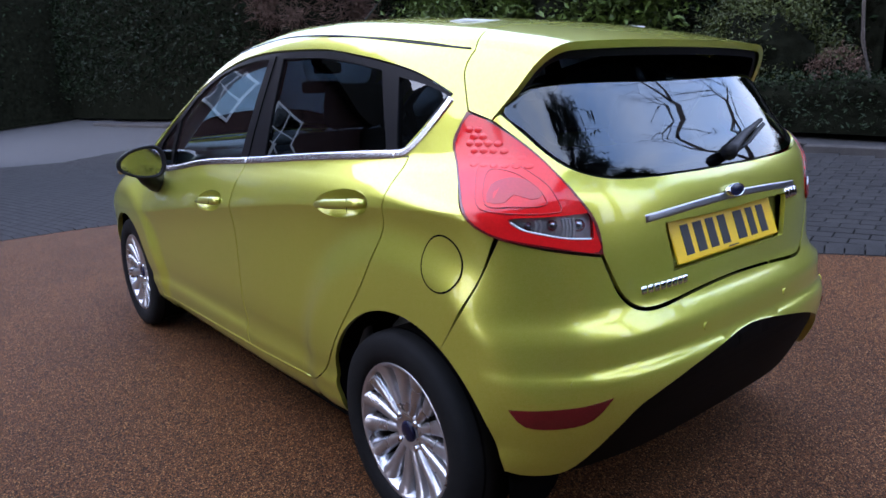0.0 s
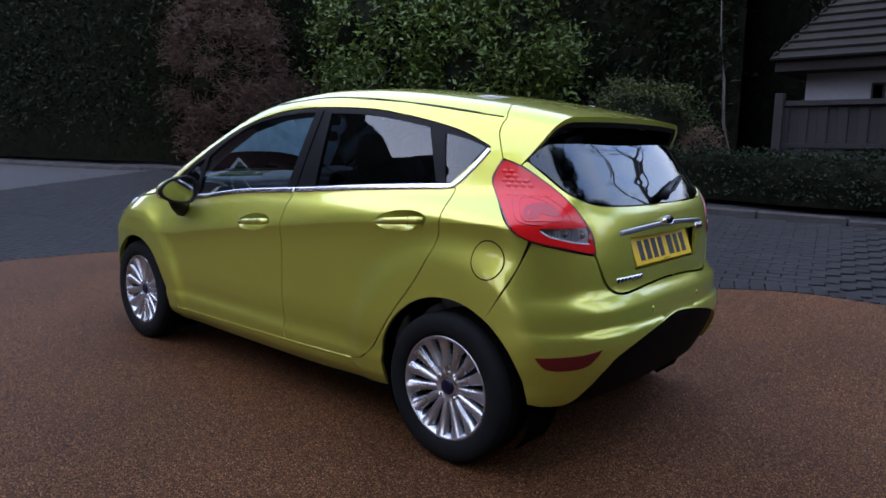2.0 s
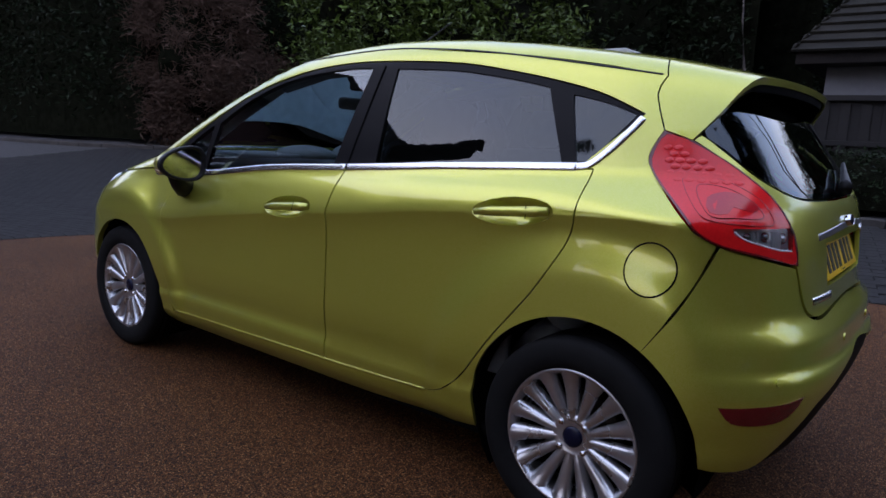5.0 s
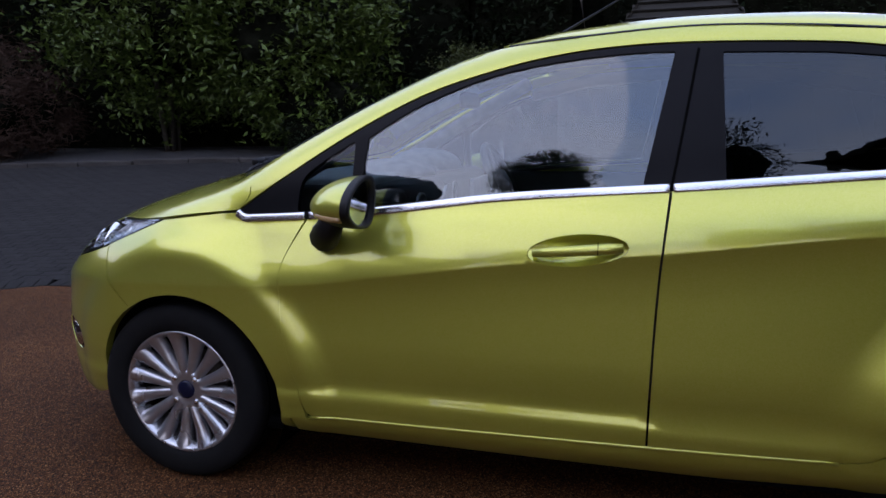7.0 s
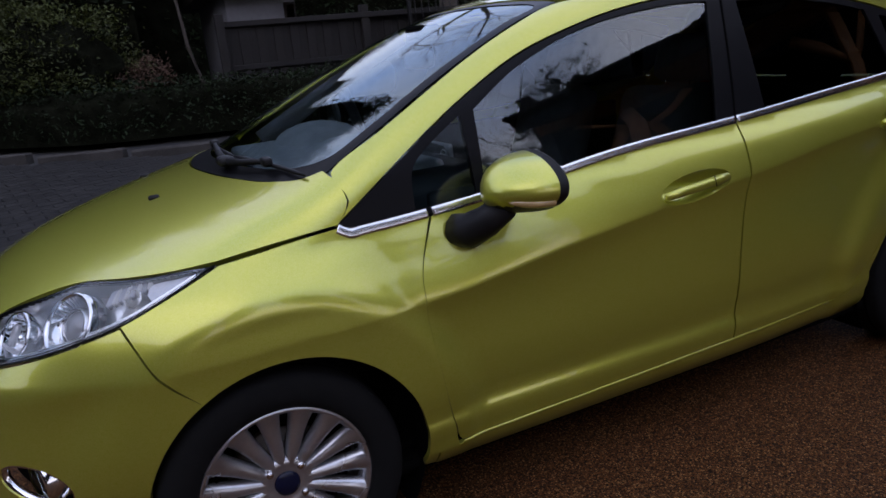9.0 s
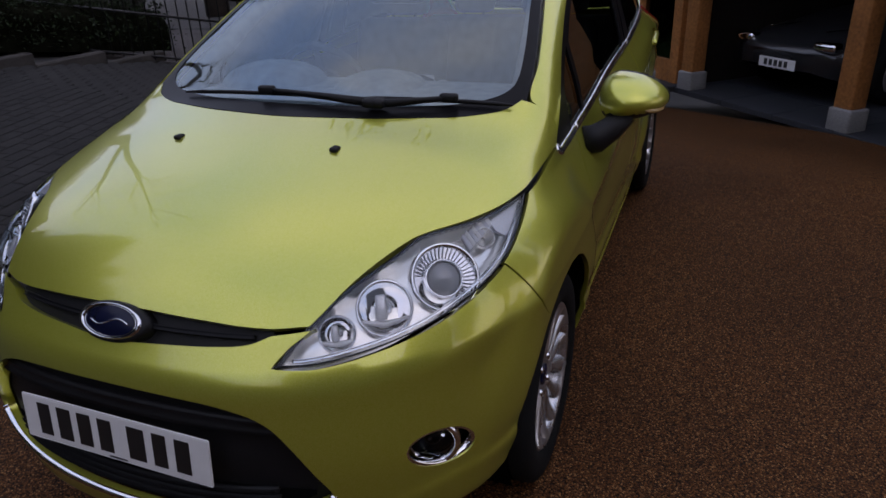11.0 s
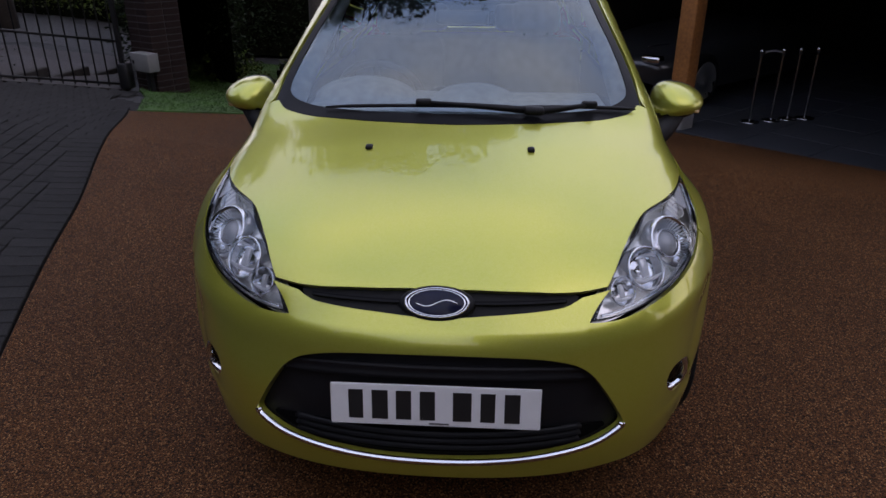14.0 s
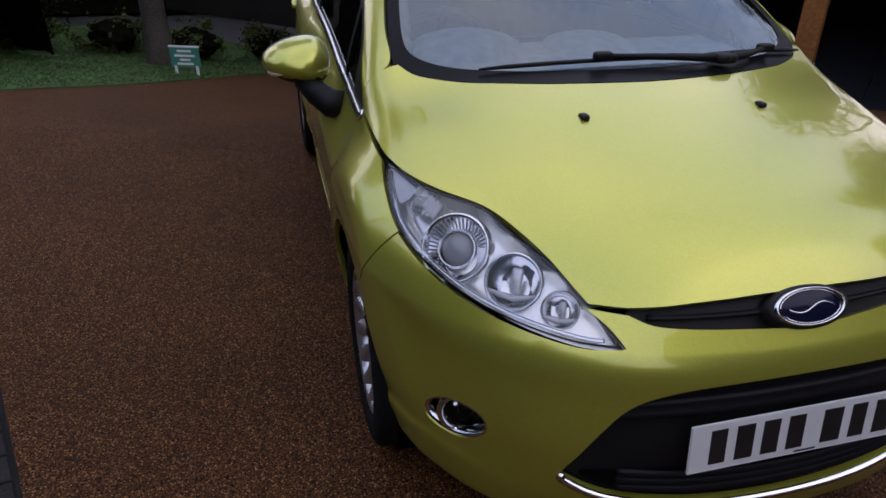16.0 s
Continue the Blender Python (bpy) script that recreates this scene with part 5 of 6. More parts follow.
seat(-1.25, .36, .50)
seat(-1.25, -.36, .50)
seat(-2.08, 0, 1.20, .50, True, 2)
dash = part("dashboard", box(.50, 1.26, .22, (-.50, 0, .86), .07), DASH, car, "dark dashboard with silver vents")
part("dash_top", box(.42, 1.1, .05, (-.40, 0, .965), .02), DASHTOP, dash)
for y, w, h in ((-.36, .20, .085), (.06, .16, .06)):
    bm = bmesh.new()
    bmesh.ops.create_icosphere(bm, subdivisions=3, radius=1, matrix=Matrix.Translation((-.50, y, .975)) @ Matrix.Diagonal((.17, w, h, 1)))
    part("dash_hump", bm, DASHTOP, dash, "pale rounded hump on the dashboard")
for s in (-1, 1):
    for o in (.055, .115, .175):
        pts = [(-.780, s * (o + .024 * math.copysign(abs(math.cos(a)) ** .7, math.cos(a))), .91 + .042 * math.copysign(abs(math.sin(a)) ** .7, math.sin(a))) for a in np.linspace(0, 2 * math.pi, 25)]
        part("vent_surround", tube(pts, .0035, 6), SILVERTRIM, dash)
    part("pillar_trim", tube([(-.33, s * .60, .99), (-.62, s * .555, 1.16), (-.95, s * .50, 1.335)], [.04, .032, .03], 8), PALETRIM, car, "pale windscreen pillar lining")
    tops = sorted(dlo_top)
    rail_c, _ = cast("side", [(x, float(np.interp(x, [q[0] for q in tops], [q[1] for q in tops])) + .030) for x in (-.95, -1.2, -1.5, -1.9, -2.25, -2.45)], -.05)
    part("rail_lining", tube([tuple(q * [1, s, 1]) for q in rail_c], .028, 8), DASH, car, "dark lining along the roof rail")
part("centre_console", box(.22, .30, .34, (-.72, 0, .80), .05, ), DASH, dash)
part("console_trim", box(.02, .24, .20, (-.835, 0, .86), .008), SILVERTRIM, dash)
for y in (-.52, -.2, .2, .52):
    part("air_vent", lathe([(.045, 0), (.047, .012), (.038, .014), (.034, .004), (.0005, .002)], 20, Matrix.Translation((-.755, y, .90)) @ pose(0, 0, 0, 0, 0, 90)), SILVERTRIM, dash)
sw = Matrix.Translation((-.86, -.36, .90)) @ Matrix.Rotation(radians(-65), 4, "Y")
ring = [tuple(sw @ Vector((.185 * math.cos(a), .185 * math.sin(a), 0))) for a in np.linspace(0, 2 * math.pi, 33)]
wheel_ring = part("steering_wheel", tube(ring, .016, 8), DASH, car, "black three-spoke steering wheel")
part("steering_boss", lathe([(.0005, .03), (.06, .025), (.07, .0), (.07, -.03)], 24, sw @ pose(0, 0, 0, 90)), DASH, wheel_ring)
for a in (0, 180, 270):
    part("steering_spoke", box(.13, .03, .012, (.115, 0, 0), .004, sw @ pose(0, 0, 0, 0, 0, a)), DASH, wheel_ring)
part("headlining", box(1.1, .86, .02, (-1.85, 0, 1.395), .008), PALETRIM, car)
part("parcel_shelf", box(.45, 1.0, .02, (-2.62, 0, .95), .008), DASH, car)
part("interior_mirror", box(.04, .22, .06, (-.80, 0, 1.25), .019), DASH, car)
c, n = cast("top", [(-.83, -.02)], -.01)
part("mirror_mount", box(.09, .12, .05, tuple(c[0] + np.array([0, 0, -.02])), .012), VOID, windscreen)
c, n = cast("top", [(-.88, -.44)], -.006)
part("tax_disc", lathe([(.0005, .0), (.035, .0)], 20, Matrix.Translation(c[0]) @ Vector(n[0]).to_track_quat("Y", "Z").to_matrix().to_4x4()), WHITEPLATE, windscreen, "round paper disc in the windscreen corner")
for s in (1, -1):
    part("door_card", box(1.75, .03, .55, (-1.35, s * .70, .66), .012), DASH, car)


# ---- planting ----
def leaves(name, spots, sizes, material, label, category, kind="", lean=.6, seed=1, parent=None, aspect=.42):
    """Many bent leaves at the spots, facing mostly outward and up, as one mesh."""
    rng = np.random.default_rng(seed)
    n = len(spots)
    d = rng.normal(size=(n, 3)) * [1, 1, .7]
    d /= np.linalg.norm(d, axis=1)[:, None]
    up = rng.normal(size=(n, 3)) * .6 + [0, 0, 1]
    side = np.cross(d, up)
    side /= np.linalg.norm(side, axis=1)[:, None] + 1e-9
    up = np.cross(side, d)
    L = np.asarray(sizes)[:, None]
    base, mid, tip = spots, spots + d * L * .5 + up * L * .06, spots + d * L - up * L * .06
    w = side * L * aspect * .5
    verts = np.stack([base, mid + w, tip, mid - w, mid - up * L * .08], 1).reshape(-1, 3)
    i = np.arange(n)[:, None] * 5
    faces = np.concatenate([i + [0, 4, 1], i + [1, 4, 2], i + [0, 3, 4], i + [4, 3, 2]])
    ob = mesh_object(name, verts, faces, material, parent, smooth=False)
    return tagged(ob, label, category, kind=kind) if not parent else ob


def crown(centre, radii, n, clumps, seed, fill=.55, loose=1.0):
    """Leaf places in uneven clumps over a lumpy body."""
    rng = np.random.default_rng(seed)
    u = rng.normal(size=(clumps, 3))
    u /= np.linalg.norm(u, axis=1)[:, None]
    c = u * (fill + (1 - fill) * rng.random((clumps, 1))) * np.array(radii)
    pick = rng.integers(0, clumps, n)
    size = rng.random(clumps) * .12 + .10
    off = loose * rng.normal(size=(n, 3)) * (size[pick] * (np.mean(radii) + 2 * np.min(radii)) / 3)[:, None] * [1, 1, .75]
    return np.array(centre) + c[pick] + off


def core(centre, radii, seed, name="crown_core", material=None, parent=None):
    """A lumpy near-black heart: it paints a bush's inner shade and keeps it from being seen through."""
    bm = bmesh.new()
    bmesh.ops.create_icosphere(bm, subdivisions=4, radius=1)
    for v in bm.verts:
        k = .80 + .22 * noise.noise(v.co * 2.2 + Vector((seed, 0, 0))) + .1 * noise.noise(v.co * 6 + Vector((0, seed, 0)))
        v.co = Vector((v.co.x * radii[0], v.co.y * radii[1], v.co.z * radii[2])) * k + Vector(centre)
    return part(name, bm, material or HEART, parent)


def limb_tree(name, x, y, height, seed, label, depth=5, spread=.62, thick=.16, lean=(0, 0)):
    """A bare tree: a tapered trunk and forking limbs down to twigs."""
    rng = random.Random(seed)
    z = float(rise(y, x))
    tree = empty(name, label, "tree", at=Matrix.Translation((x, y, z)))
    trunk, fine = bmesh.new(), bmesh.new()

    def grow(p, d, length, r, level):
        pts, radii = [p], [r]
        for i in range(3):
            d = (d + Vector((rng.uniform(-1, 1), rng.uniform(-1, 1), rng.uniform(-.5, .8))) * .16).normalized()
            pts.append(pts[-1] + d * length / 3)
            radii.append(r * (1 - .11 * (i + 1)))
        tube([tuple(q) for q in pts], radii, 8 if level < 2 else 4, trunk if level < 3 else fine)
        if level < depth:
            for i in range(2 if level < 1 else 3):
                q = pts[3] if i < 2 else pts[2]
                w = Vector((rng.uniform(-1, 1), rng.uniform(-1, 1), rng.uniform(-.3, .7)))
                grow(q, (d + w * spread).normalized(), length * rng.uniform(.62, .85), radii[3] * (.84 if i == 0 else .70), level + 1)
    grow(Vector((0, 0, -.1)), Vector((lean[0], lean[1], 1)).normalized(), height * .30, thick, 0)
    part("trunk", trunk, BARK, tree)
    part("branchwork", fine, BARK, tree)
    return tree


def bush(name, x, y, radii, n, size, material, label, seed, lift=0.0, clumps=60, aspect=.42):
    z = float(rise(y, x)) + radii[2] * .9 + lift
    ob = empty(name, label, "bush", at=Matrix())
    core((x, y, z), [r * .82 for r in radii], seed, parent=ob)
    rng = np.random.default_rng(seed)
    spots = crown((x, y, z), radii, n, clumps, seed, .72)
    spots[:, 2] = np.maximum(spots[:, 2], rise(spots[:, 1], spots[:, 0]) + .02)
    leaves("crown", spots, rng.uniform(.7, 1.2, n) * size, material, "", "", seed=seed, parent=ob, aspect=aspect)
    for i in range(5):
        a = i * 1.3
        part("stem", tube([(x + .1 * math.cos(a), y + .1 * math.sin(a), float(rise(y, x)) - .05), (x + .3 * math.cos(a), y + .3 * math.sin(a), z - radii[2] * .3), (x + .6 * radii[0] * math.cos(a), y + .6 * radii[1] * math.sin(a), z + radii[2] * .3)], [.05, .04, .02], 6), BARK, ob)
    return ob


def hedge(name, line, height, depth, n, size, material, label, seed, base=0.0):
    """A hedge along a line of (x, y): a solid heart coloured as inner shade under a skin of leaves."""
    rng = np.random.default_rng(seed)
    p = np.array(line, float)
    seg = np.linalg.norm(np.diff(p, axis=0), axis=1)
    s = np.concatenate([[0], np.cumsum(seg)])
    ob = empty(name, label, "hedge")
    t = np.linspace(0, s[-1], max(8, int(s[-1] * 2)))
    px, py = np.interp(t, s, p[:, 0]), np.interp(t, s, p[:, 1])
    d = np.stack([np.gradient(px), np.gradient(py)], 1)
    d /= np.linalg.norm(d, axis=1)[:, None]
    nx, ny = -d[:, 1], d[:, 0]
    verts, faces, K = [], [], 12
    for i in range(len(t)):
        for j in range(K):
            a = math.pi * j / (K - 1)
            r = depth / 2 * .62 * (1 + .3 * noise.noise(Vector((px[i] * .9, py[i] * .9 + seed, a * 1.5))))
            h = height * .88 * (1 + .16 * noise.noise(Vector((px[i] * .6, seed, 0))))
            off = -math.copysign(abs(math.cos(a)) ** .5, math.cos(a)) * r
            verts.append((px[i] + nx[i] * off, py[i] + ny[i] * off, float(rise(py[i], px[i])) + base + h * math.sin(a) ** .5 * (1 + .08 * noise.noise(Vector((px[i] * 2, a * 3, seed))))))
    for i in range(len(t) - 1):
        faces += [(i * K + j, i * K + j + 1, (i + 1) * K + j + 1, (i + 1) * K + j) for j in range(K - 1)]
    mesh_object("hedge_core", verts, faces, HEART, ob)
    q = rng.random(n) * s[-1]
    a = np.arccos(rng.uniform(-1, 1, n))
    lump = np.array([noise.noise(Vector((float(x) * .8, float(b) * 2, seed))) for x, b in zip(q, a)])
    r, h = depth / 2 * (.95 + .35 * lump + .1 * rng.normal(size=n)), height * (1 + .1 * lump + .05 * rng.normal(size=n))
    ix = lambda v: np.interp(q, t, v)
    off = -np.sign(np.cos(a)) * np.abs(np.cos(a)) ** .5 * r
    spots = np.stack([ix(px) + ix(nx) * off, ix(py) + ix(ny) * off, rise(ix(py), ix(px)) + base + np.maximum(.02, h * np.sin(a) ** .5 * rng.uniform(.1, 1, n) ** np.where(np.abs(np.cos(a)) > .5, .8, .1))], 1)
    leaves("foliage", spots, rng.uniform(.6, 1.3, n) * size, material, "", "", seed=seed, parent=ob)
    return ob


kerb_xy = lambda xs, back: [(x, float(KERBLINE(x)) - back) for x in xs]
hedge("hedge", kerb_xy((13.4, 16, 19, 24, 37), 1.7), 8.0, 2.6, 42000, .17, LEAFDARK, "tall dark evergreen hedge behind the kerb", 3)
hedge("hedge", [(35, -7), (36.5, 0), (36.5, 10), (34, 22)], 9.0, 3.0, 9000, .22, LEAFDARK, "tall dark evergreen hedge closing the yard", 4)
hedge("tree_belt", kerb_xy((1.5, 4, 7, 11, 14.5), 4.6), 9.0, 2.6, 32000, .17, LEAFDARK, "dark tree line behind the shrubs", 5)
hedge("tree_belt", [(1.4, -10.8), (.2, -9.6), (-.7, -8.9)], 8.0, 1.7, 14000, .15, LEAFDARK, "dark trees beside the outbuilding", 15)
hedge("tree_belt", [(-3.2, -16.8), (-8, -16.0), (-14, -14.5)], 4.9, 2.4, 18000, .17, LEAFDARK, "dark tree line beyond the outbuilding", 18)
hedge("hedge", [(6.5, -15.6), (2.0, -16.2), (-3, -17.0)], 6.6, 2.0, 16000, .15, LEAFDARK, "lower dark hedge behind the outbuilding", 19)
bush("brown_bush", 11.7, -7.0, (1.75, 1.2, 2.4), 26000, .24, TWIG, "tall dead brown bush with dense fine twigs", 6, clumps=140, aspect=.045)
bush("brown_bush", 9.7, -7.5, (1.3, 1.0, 1.1), 8000, .20, TWIG, "low tangle of dry brown stems", 16, clumps=70, aspect=.05)
bush("rhododendron_bush", 7.0, -8.5, (2.6, 1.5, 2.1), 17000, .15, LEAF, "large glossy green rhododendron bush above the kerb", 7, lift=.75, clumps=150)
bush("rhododendron_bush", 4.3, -8.3, (1.7, 1.2, 1.75), 10000, .15, LEAF, "glossy green rhododendron bush beside the larger one", 27, lift=.35, clumps=90)
bush("rhododendron_bush", 3.6, -8.0, (1.2, .8, .8), 3500, .12, LEAF, "lower skirt of glossy green rhododendron", 17, lift=.0, clumps=40)
bush("shrub", .75, -7.35, (1.1, .6, .85), 10000, .06, LEAFPALE, "clipped yellow-green shrub beside the kerb", 8, clumps=80)
bush("shrub", -.25, -7.25, (.42, .36, .45), 4000, .05, TWIG, "reddish-brown clipped shrub beside the kerb", 9, clumps=60, aspect=.3)
hedge("ground_cover", kerb_xy((-6, -4, -2, 0, 2, 4), .95), .62, 1.5, 12000, .06, LEAFDARK, "low dark ivy bank behind the kerb", 10)

for i, (x, y, h, r) in enumerate(((3.0, -13.5, 11, 3.0), (9.0, -13, 11, 3.2), (16, -12, 10, 3), (-3.8, 14.2, 11.4, 1.7), (-14.5, -16, 7, 3), (1.2, 13.2, 9.5, 1.5), (-7.9, 19, 12, 2.2), (-12.0, 15.8, 12.5, 2.4), (-13.5, -5.0, 14.6, 2.7), (-12.0, -9.8, 10.5, 2.4))):
    t = empty("evergreen_tree", "tall dark evergreen tree with dense foliage", "tree", "trees round the yard", at=Matrix())
    part("trunk", tube([(x, y, float(rise(y, x)) - .1), (x + .1, y, h * .4), (x, y, h * .8)], [.28, .2, .08], 8), BARK, t)
    mid, half = (.76, .24) if i in (8, 9) else (.60, .40)
    k = .45 if i == 8 else .85
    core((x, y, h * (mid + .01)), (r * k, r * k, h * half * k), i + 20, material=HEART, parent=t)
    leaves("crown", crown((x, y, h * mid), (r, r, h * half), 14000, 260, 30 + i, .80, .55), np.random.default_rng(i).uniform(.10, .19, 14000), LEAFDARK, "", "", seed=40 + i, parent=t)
limb_tree("bare_tree", -6.9, -12.0, 16, 11, "leafless spreading tree with fine twigs", 6, .9, .24)
limb_tree("bare_tree", -10.0, 17.0, 15, 12, "leafless spreading tree with fine twigs", 6, .6, .16)
sapling = empty("bare_sapling", "thin pale leafless stem on the ivy bank", "tree", at=Matrix.Translation((-.95, -6.7, float(rise(-6.7, -.95)))))
part("stem", tube([(0, 0, -.05), (.05, 0, .5), (.16, .02, .95), (.20, .0, 1.5), (.30, -.05, 2.1), (.33, -.05, 2.6)], [.028, .026, .022, .018, .012, .005], 7), BARK, sapling)


# ---- kerb, paving ----
def block(l, w, h, chamfer=.004):
    """One paving block with chamfered top edges, its top at zero."""
    a, b, c, d = l / 2, w / 2, l / 2 - chamfer, w / 2 - chamfer
    v = [(-a, -b, -h), (a, -b, -h), (a, b, -h), (-a, b, -h), (-a, -b, -chamfer), (a, -b, -chamfer), (a, b, -chamfer), (-a, b, -chamfer), (-c, -d, 0), (c, -d, 0), (c, d, 0), (-c, d, 0)]
    f = [(0, 1, 5, 4), (1, 2, 6, 5), (2, 3, 7, 6), (3, 0, 4, 7), (4, 5, 9, 8), (5, 6, 10, 9), (6, 7, 11, 10), (7, 4, 8, 11), (8, 9, 10, 11)]
    return v, f


kerb = tagged(new("kerb"), "low weathered stone kerb along the planting", "kerb", kind="structure")
v, f = block(.88, .13, .16, .015)
kerb_mesh = None
for x in np.arange(-8, 26, .9):
    y = float(KERBLINE(x))
    y2 = float(KERBLINE(x + .9))
    ang = math.atan2(y2 - y, .9)
    if kerb_mesh is None:
        ob = mesh_object("kerb_stone", v, f, KERB, kerb, smooth=False)
        kerb_mesh = ob.data
    else:
        ob = new("kerb_stone", kerb_mesh)
        ob.parent = kerb
    ob.matrix_local = Matrix.Translation((x + .45, (y + y2) / 2, float(rise((y + y2) / 2, x + .45)) + .062)) @ Matrix.Rotation(ang, 4, "Z")

LAWN = ((-2.95, -2.55), (-3.5, -2.0), (-3.9, -1.68), (-5.25, -.52), (-5.47, .28), (-6.2, -.1), (-8.5, -2.0), (-8.0, -4.2), (-4.5, -3.3), (-3.9, -2.95))
paving = tagged(new("block_paving"), "grey concrete block paving beside the gravel drive", "paving", kind="structure")
resin_poly = np.array(resin_outline())
rng = np.random.default_rng(5)
L, W = .200, .100
rows, near, rest = 0, [], []
lane = math.radians(12)
ca, sa = math.cos(lane), math.sin(lane)
cells = []
for r in range(-110, 130):
    for c in range(-60, 120):
        u, w = (c + (.5 if r % 2 else 0)) * (L + .006), r * (W + .006)
        cells.append((u * ca - w * sa, u * sa + w * ca))
cells = np.array(cells)
ok = (cells[:, 1] > KERBLINE(cells[:, 0]) + .12) & ~within(resin_poly, cells) & (away(resin_poly, cells) > .135)
lawn_side = (cells[:, 0] < -4.8) & (cells[:, 1] > -3.95)
ok &= ~lawn_side & (cells[:, 0] < 13) & (cells[:, 0] > -6.2) & (cells[:, 1] < 3.5) & ~((cells[:, 0] < 3.0) & (cells[:, 1] > -1.5))
ok &= ~within(np.array([beyond(*q) for q in LAWN]), cells)
gate_side = (cells[:, 1] + 4.15) < -1.62 * (cells[:, 0] + 5.8)
ok &= ~((cells[:, 0] < -3.6) & gate_side)
cells = cells[ok]
close = (np.abs(cells[:, 1] - EDGE(cells[:, 0])) < .62) & (cells[:, 0] > -2.6) & (cells[:, 0] < .9)
pick = cells[close]
order = np.argsort(np.abs(pick[:, 1] - EDGE(pick[:, 0])))
chosen = {tuple(q) for q in pick[order[:280]]}
v, f = block(L, W, .06)
block_mesh = None
all_v, all_f = [], []
turn = Matrix.Rotation(lane, 4, "Z")
tilt_y = math.atan(.112)
for q in cells:
    z = float(rise(q[1], q[0])) + rng.uniform(-.0012, .0012)
    m = Matrix.Translation((q[0], q[1], z)) @ Matrix.Rotation(-tilt_y if q[1] < -1.2 else 0, 4, "X") @ turn @ pose(0, 0, 0, rng.uniform(-.25, .25), rng.uniform(-.25, .25), rng.uniform(-.7, .7))
    if tuple(q) in chosen:
        if block_mesh is None:
            ob = mesh_object("paving_block", v, f, BLOCK, paving, smooth=False)
            block_mesh = ob.data
        else:
            ob = new("paving_block", block_mesh)
            ob.parent = paving
        ob.matrix_local = m
    else:
        k = len(all_v)
        all_v += [tuple(m @ Vector(p)) for p in v]
        all_f += [tuple(k + i for i in g) for g in f[4:]]
rest_ob = mesh_object("paving_blocks", all_v, all_f, BLOCK, paving, smooth=False)
tagged(rest_ob, "rows of weathered grey paving blocks", kind="stuff")
# a soldier course along the gravel
line = resin_poly[:58]
seg = np.linalg.norm(np.diff(line, axis=0), axis=1)
s = np.concatenate([[0], np.cumsum(seg)])
for t in np.arange(.1, min(s[-1], 13.5), .106):
    x, y = np.interp(t, s, line[:, 0]), np.interp(t, s, line[:, 1])
    x2, y2 = np.interp(t + .05, s, line[:, 0]), np.interp(t + .05, s, line[:, 1])
    a = math.atan2(y2 - y, x2 - x)
    nx, ny = math.sin(a), -math.cos(a)
    ob = new("edging_block", block_mesh)
    ob.parent = paving
    yy = y + ny * .115
    ob.matrix_local = Matrix.Translation((x + nx * .115, yy, float(rise(yy, x)) + .002)) @ Matrix.Rotation(-tilt_y if yy < -1.2 else 0, 4, "X") @ Matrix.Rotation(a + math.pi / 2, 4, "Z")

# ---- lawn, sign, gate ----
lawn = flat_area("lawn", [beyond(*q) for q in LAWN], .012, GRASS, "short green lawn at the edge of the drive", "lawn")
rng = np.random.default_rng(9)
poly = np.array([beyond(*q) for q in LAWN])
q = np.stack([rng.uniform(-11, -4.0, 70000), rng.uniform(-5, .4, 70000)], 1)
q = q[within(poly, q)]
leaves("grass_blades", np.column_stack([q, rise(q[:, 1], q[:, 0]) + .01]), rng.uniform(.03, .06, len(q)), GRASS, "short mown grass blades on the lawn", "grass", kind="stuff", seed=2, aspect=.12)
part_rng = random.Random(4)
board = empty("garden_sign", "small green and white notice board on the lawn", "sign", at=Matrix.Translation((*beyond(-4.78, -1.42), float(rise(beyond(0, -1.42)[1], beyond(-4.78, 0)[0])))) @ pose(0, 0, 0, 0, 0, 68) @ Matrix.Scale(FAR, 4))
TEAL = mat("teal_sign_paint", (.03, .22, .17), .5, vary=.08)
part("panel", box(.27, .012, .17, (0, 0, .16), .002), TEAL, board, "teal board", smooth=False)
part("top_edge", box(.28, .016, .014, (0, 0, .253), .002), WHITEPAINT, board, smooth=False)
for x in (-.1, .1):
    part("stake", box(.02, .02, .12, (x, 0, .03), .003), WHITEPAINT, board, smooth=False)
for z, w in ((.215, .13), (.175, .19), (.14, .10), (.105, .15)):
    part("plain_bar", box(w, .003, .018, (0, -.0075, z), 0), WHITEPAINT, board, smooth=False)
trunk = empty("lawn_tree", "thick dark tree trunk at the back of the lawn", "tree", at=Matrix.Translation((*beyond(-5.75, -1.75), float(rise(beyond(0, -1.75)[1], beyond(-5.75, 0)[0])))))
part("trunk", tube([(0, 0, -.1), (0, 0, .12), (.02, 0, .6), (0, .03, 2.0), (.05, 0, 4.5), (-.2, -.9, 7.2), (-.3, -1.5, 9.5)], [.24, .17, .145, .13, .11, .08, .03], 12), BARK, trunk)
for q, r in (((-.25, -1.6, 7.9), (1.6, 1.5, 1.5)), ((.1, .4, 8.3), (1.4, 1.5, 1.3)), ((0, 2.1, 8.0), (1.2, 1.3, 1.1))):
    leaves("crown", crown(q, r, 7000, 70, 71, .45), np.random.default_rng(72).uniform(.10, .20, 7000), LEAFDARK, "", "", seed=73, parent=trunk)
for i in range(4):
    bush("low_shrub", *beyond(-6.6 - .3 * (i % 2), -3.2 + i * .85), (.55, .5, .28), 900, .07, LEAFPALE if i % 2 else LEAF, "low rounded green shrub behind the lawn", 50 + i, clumps=20)

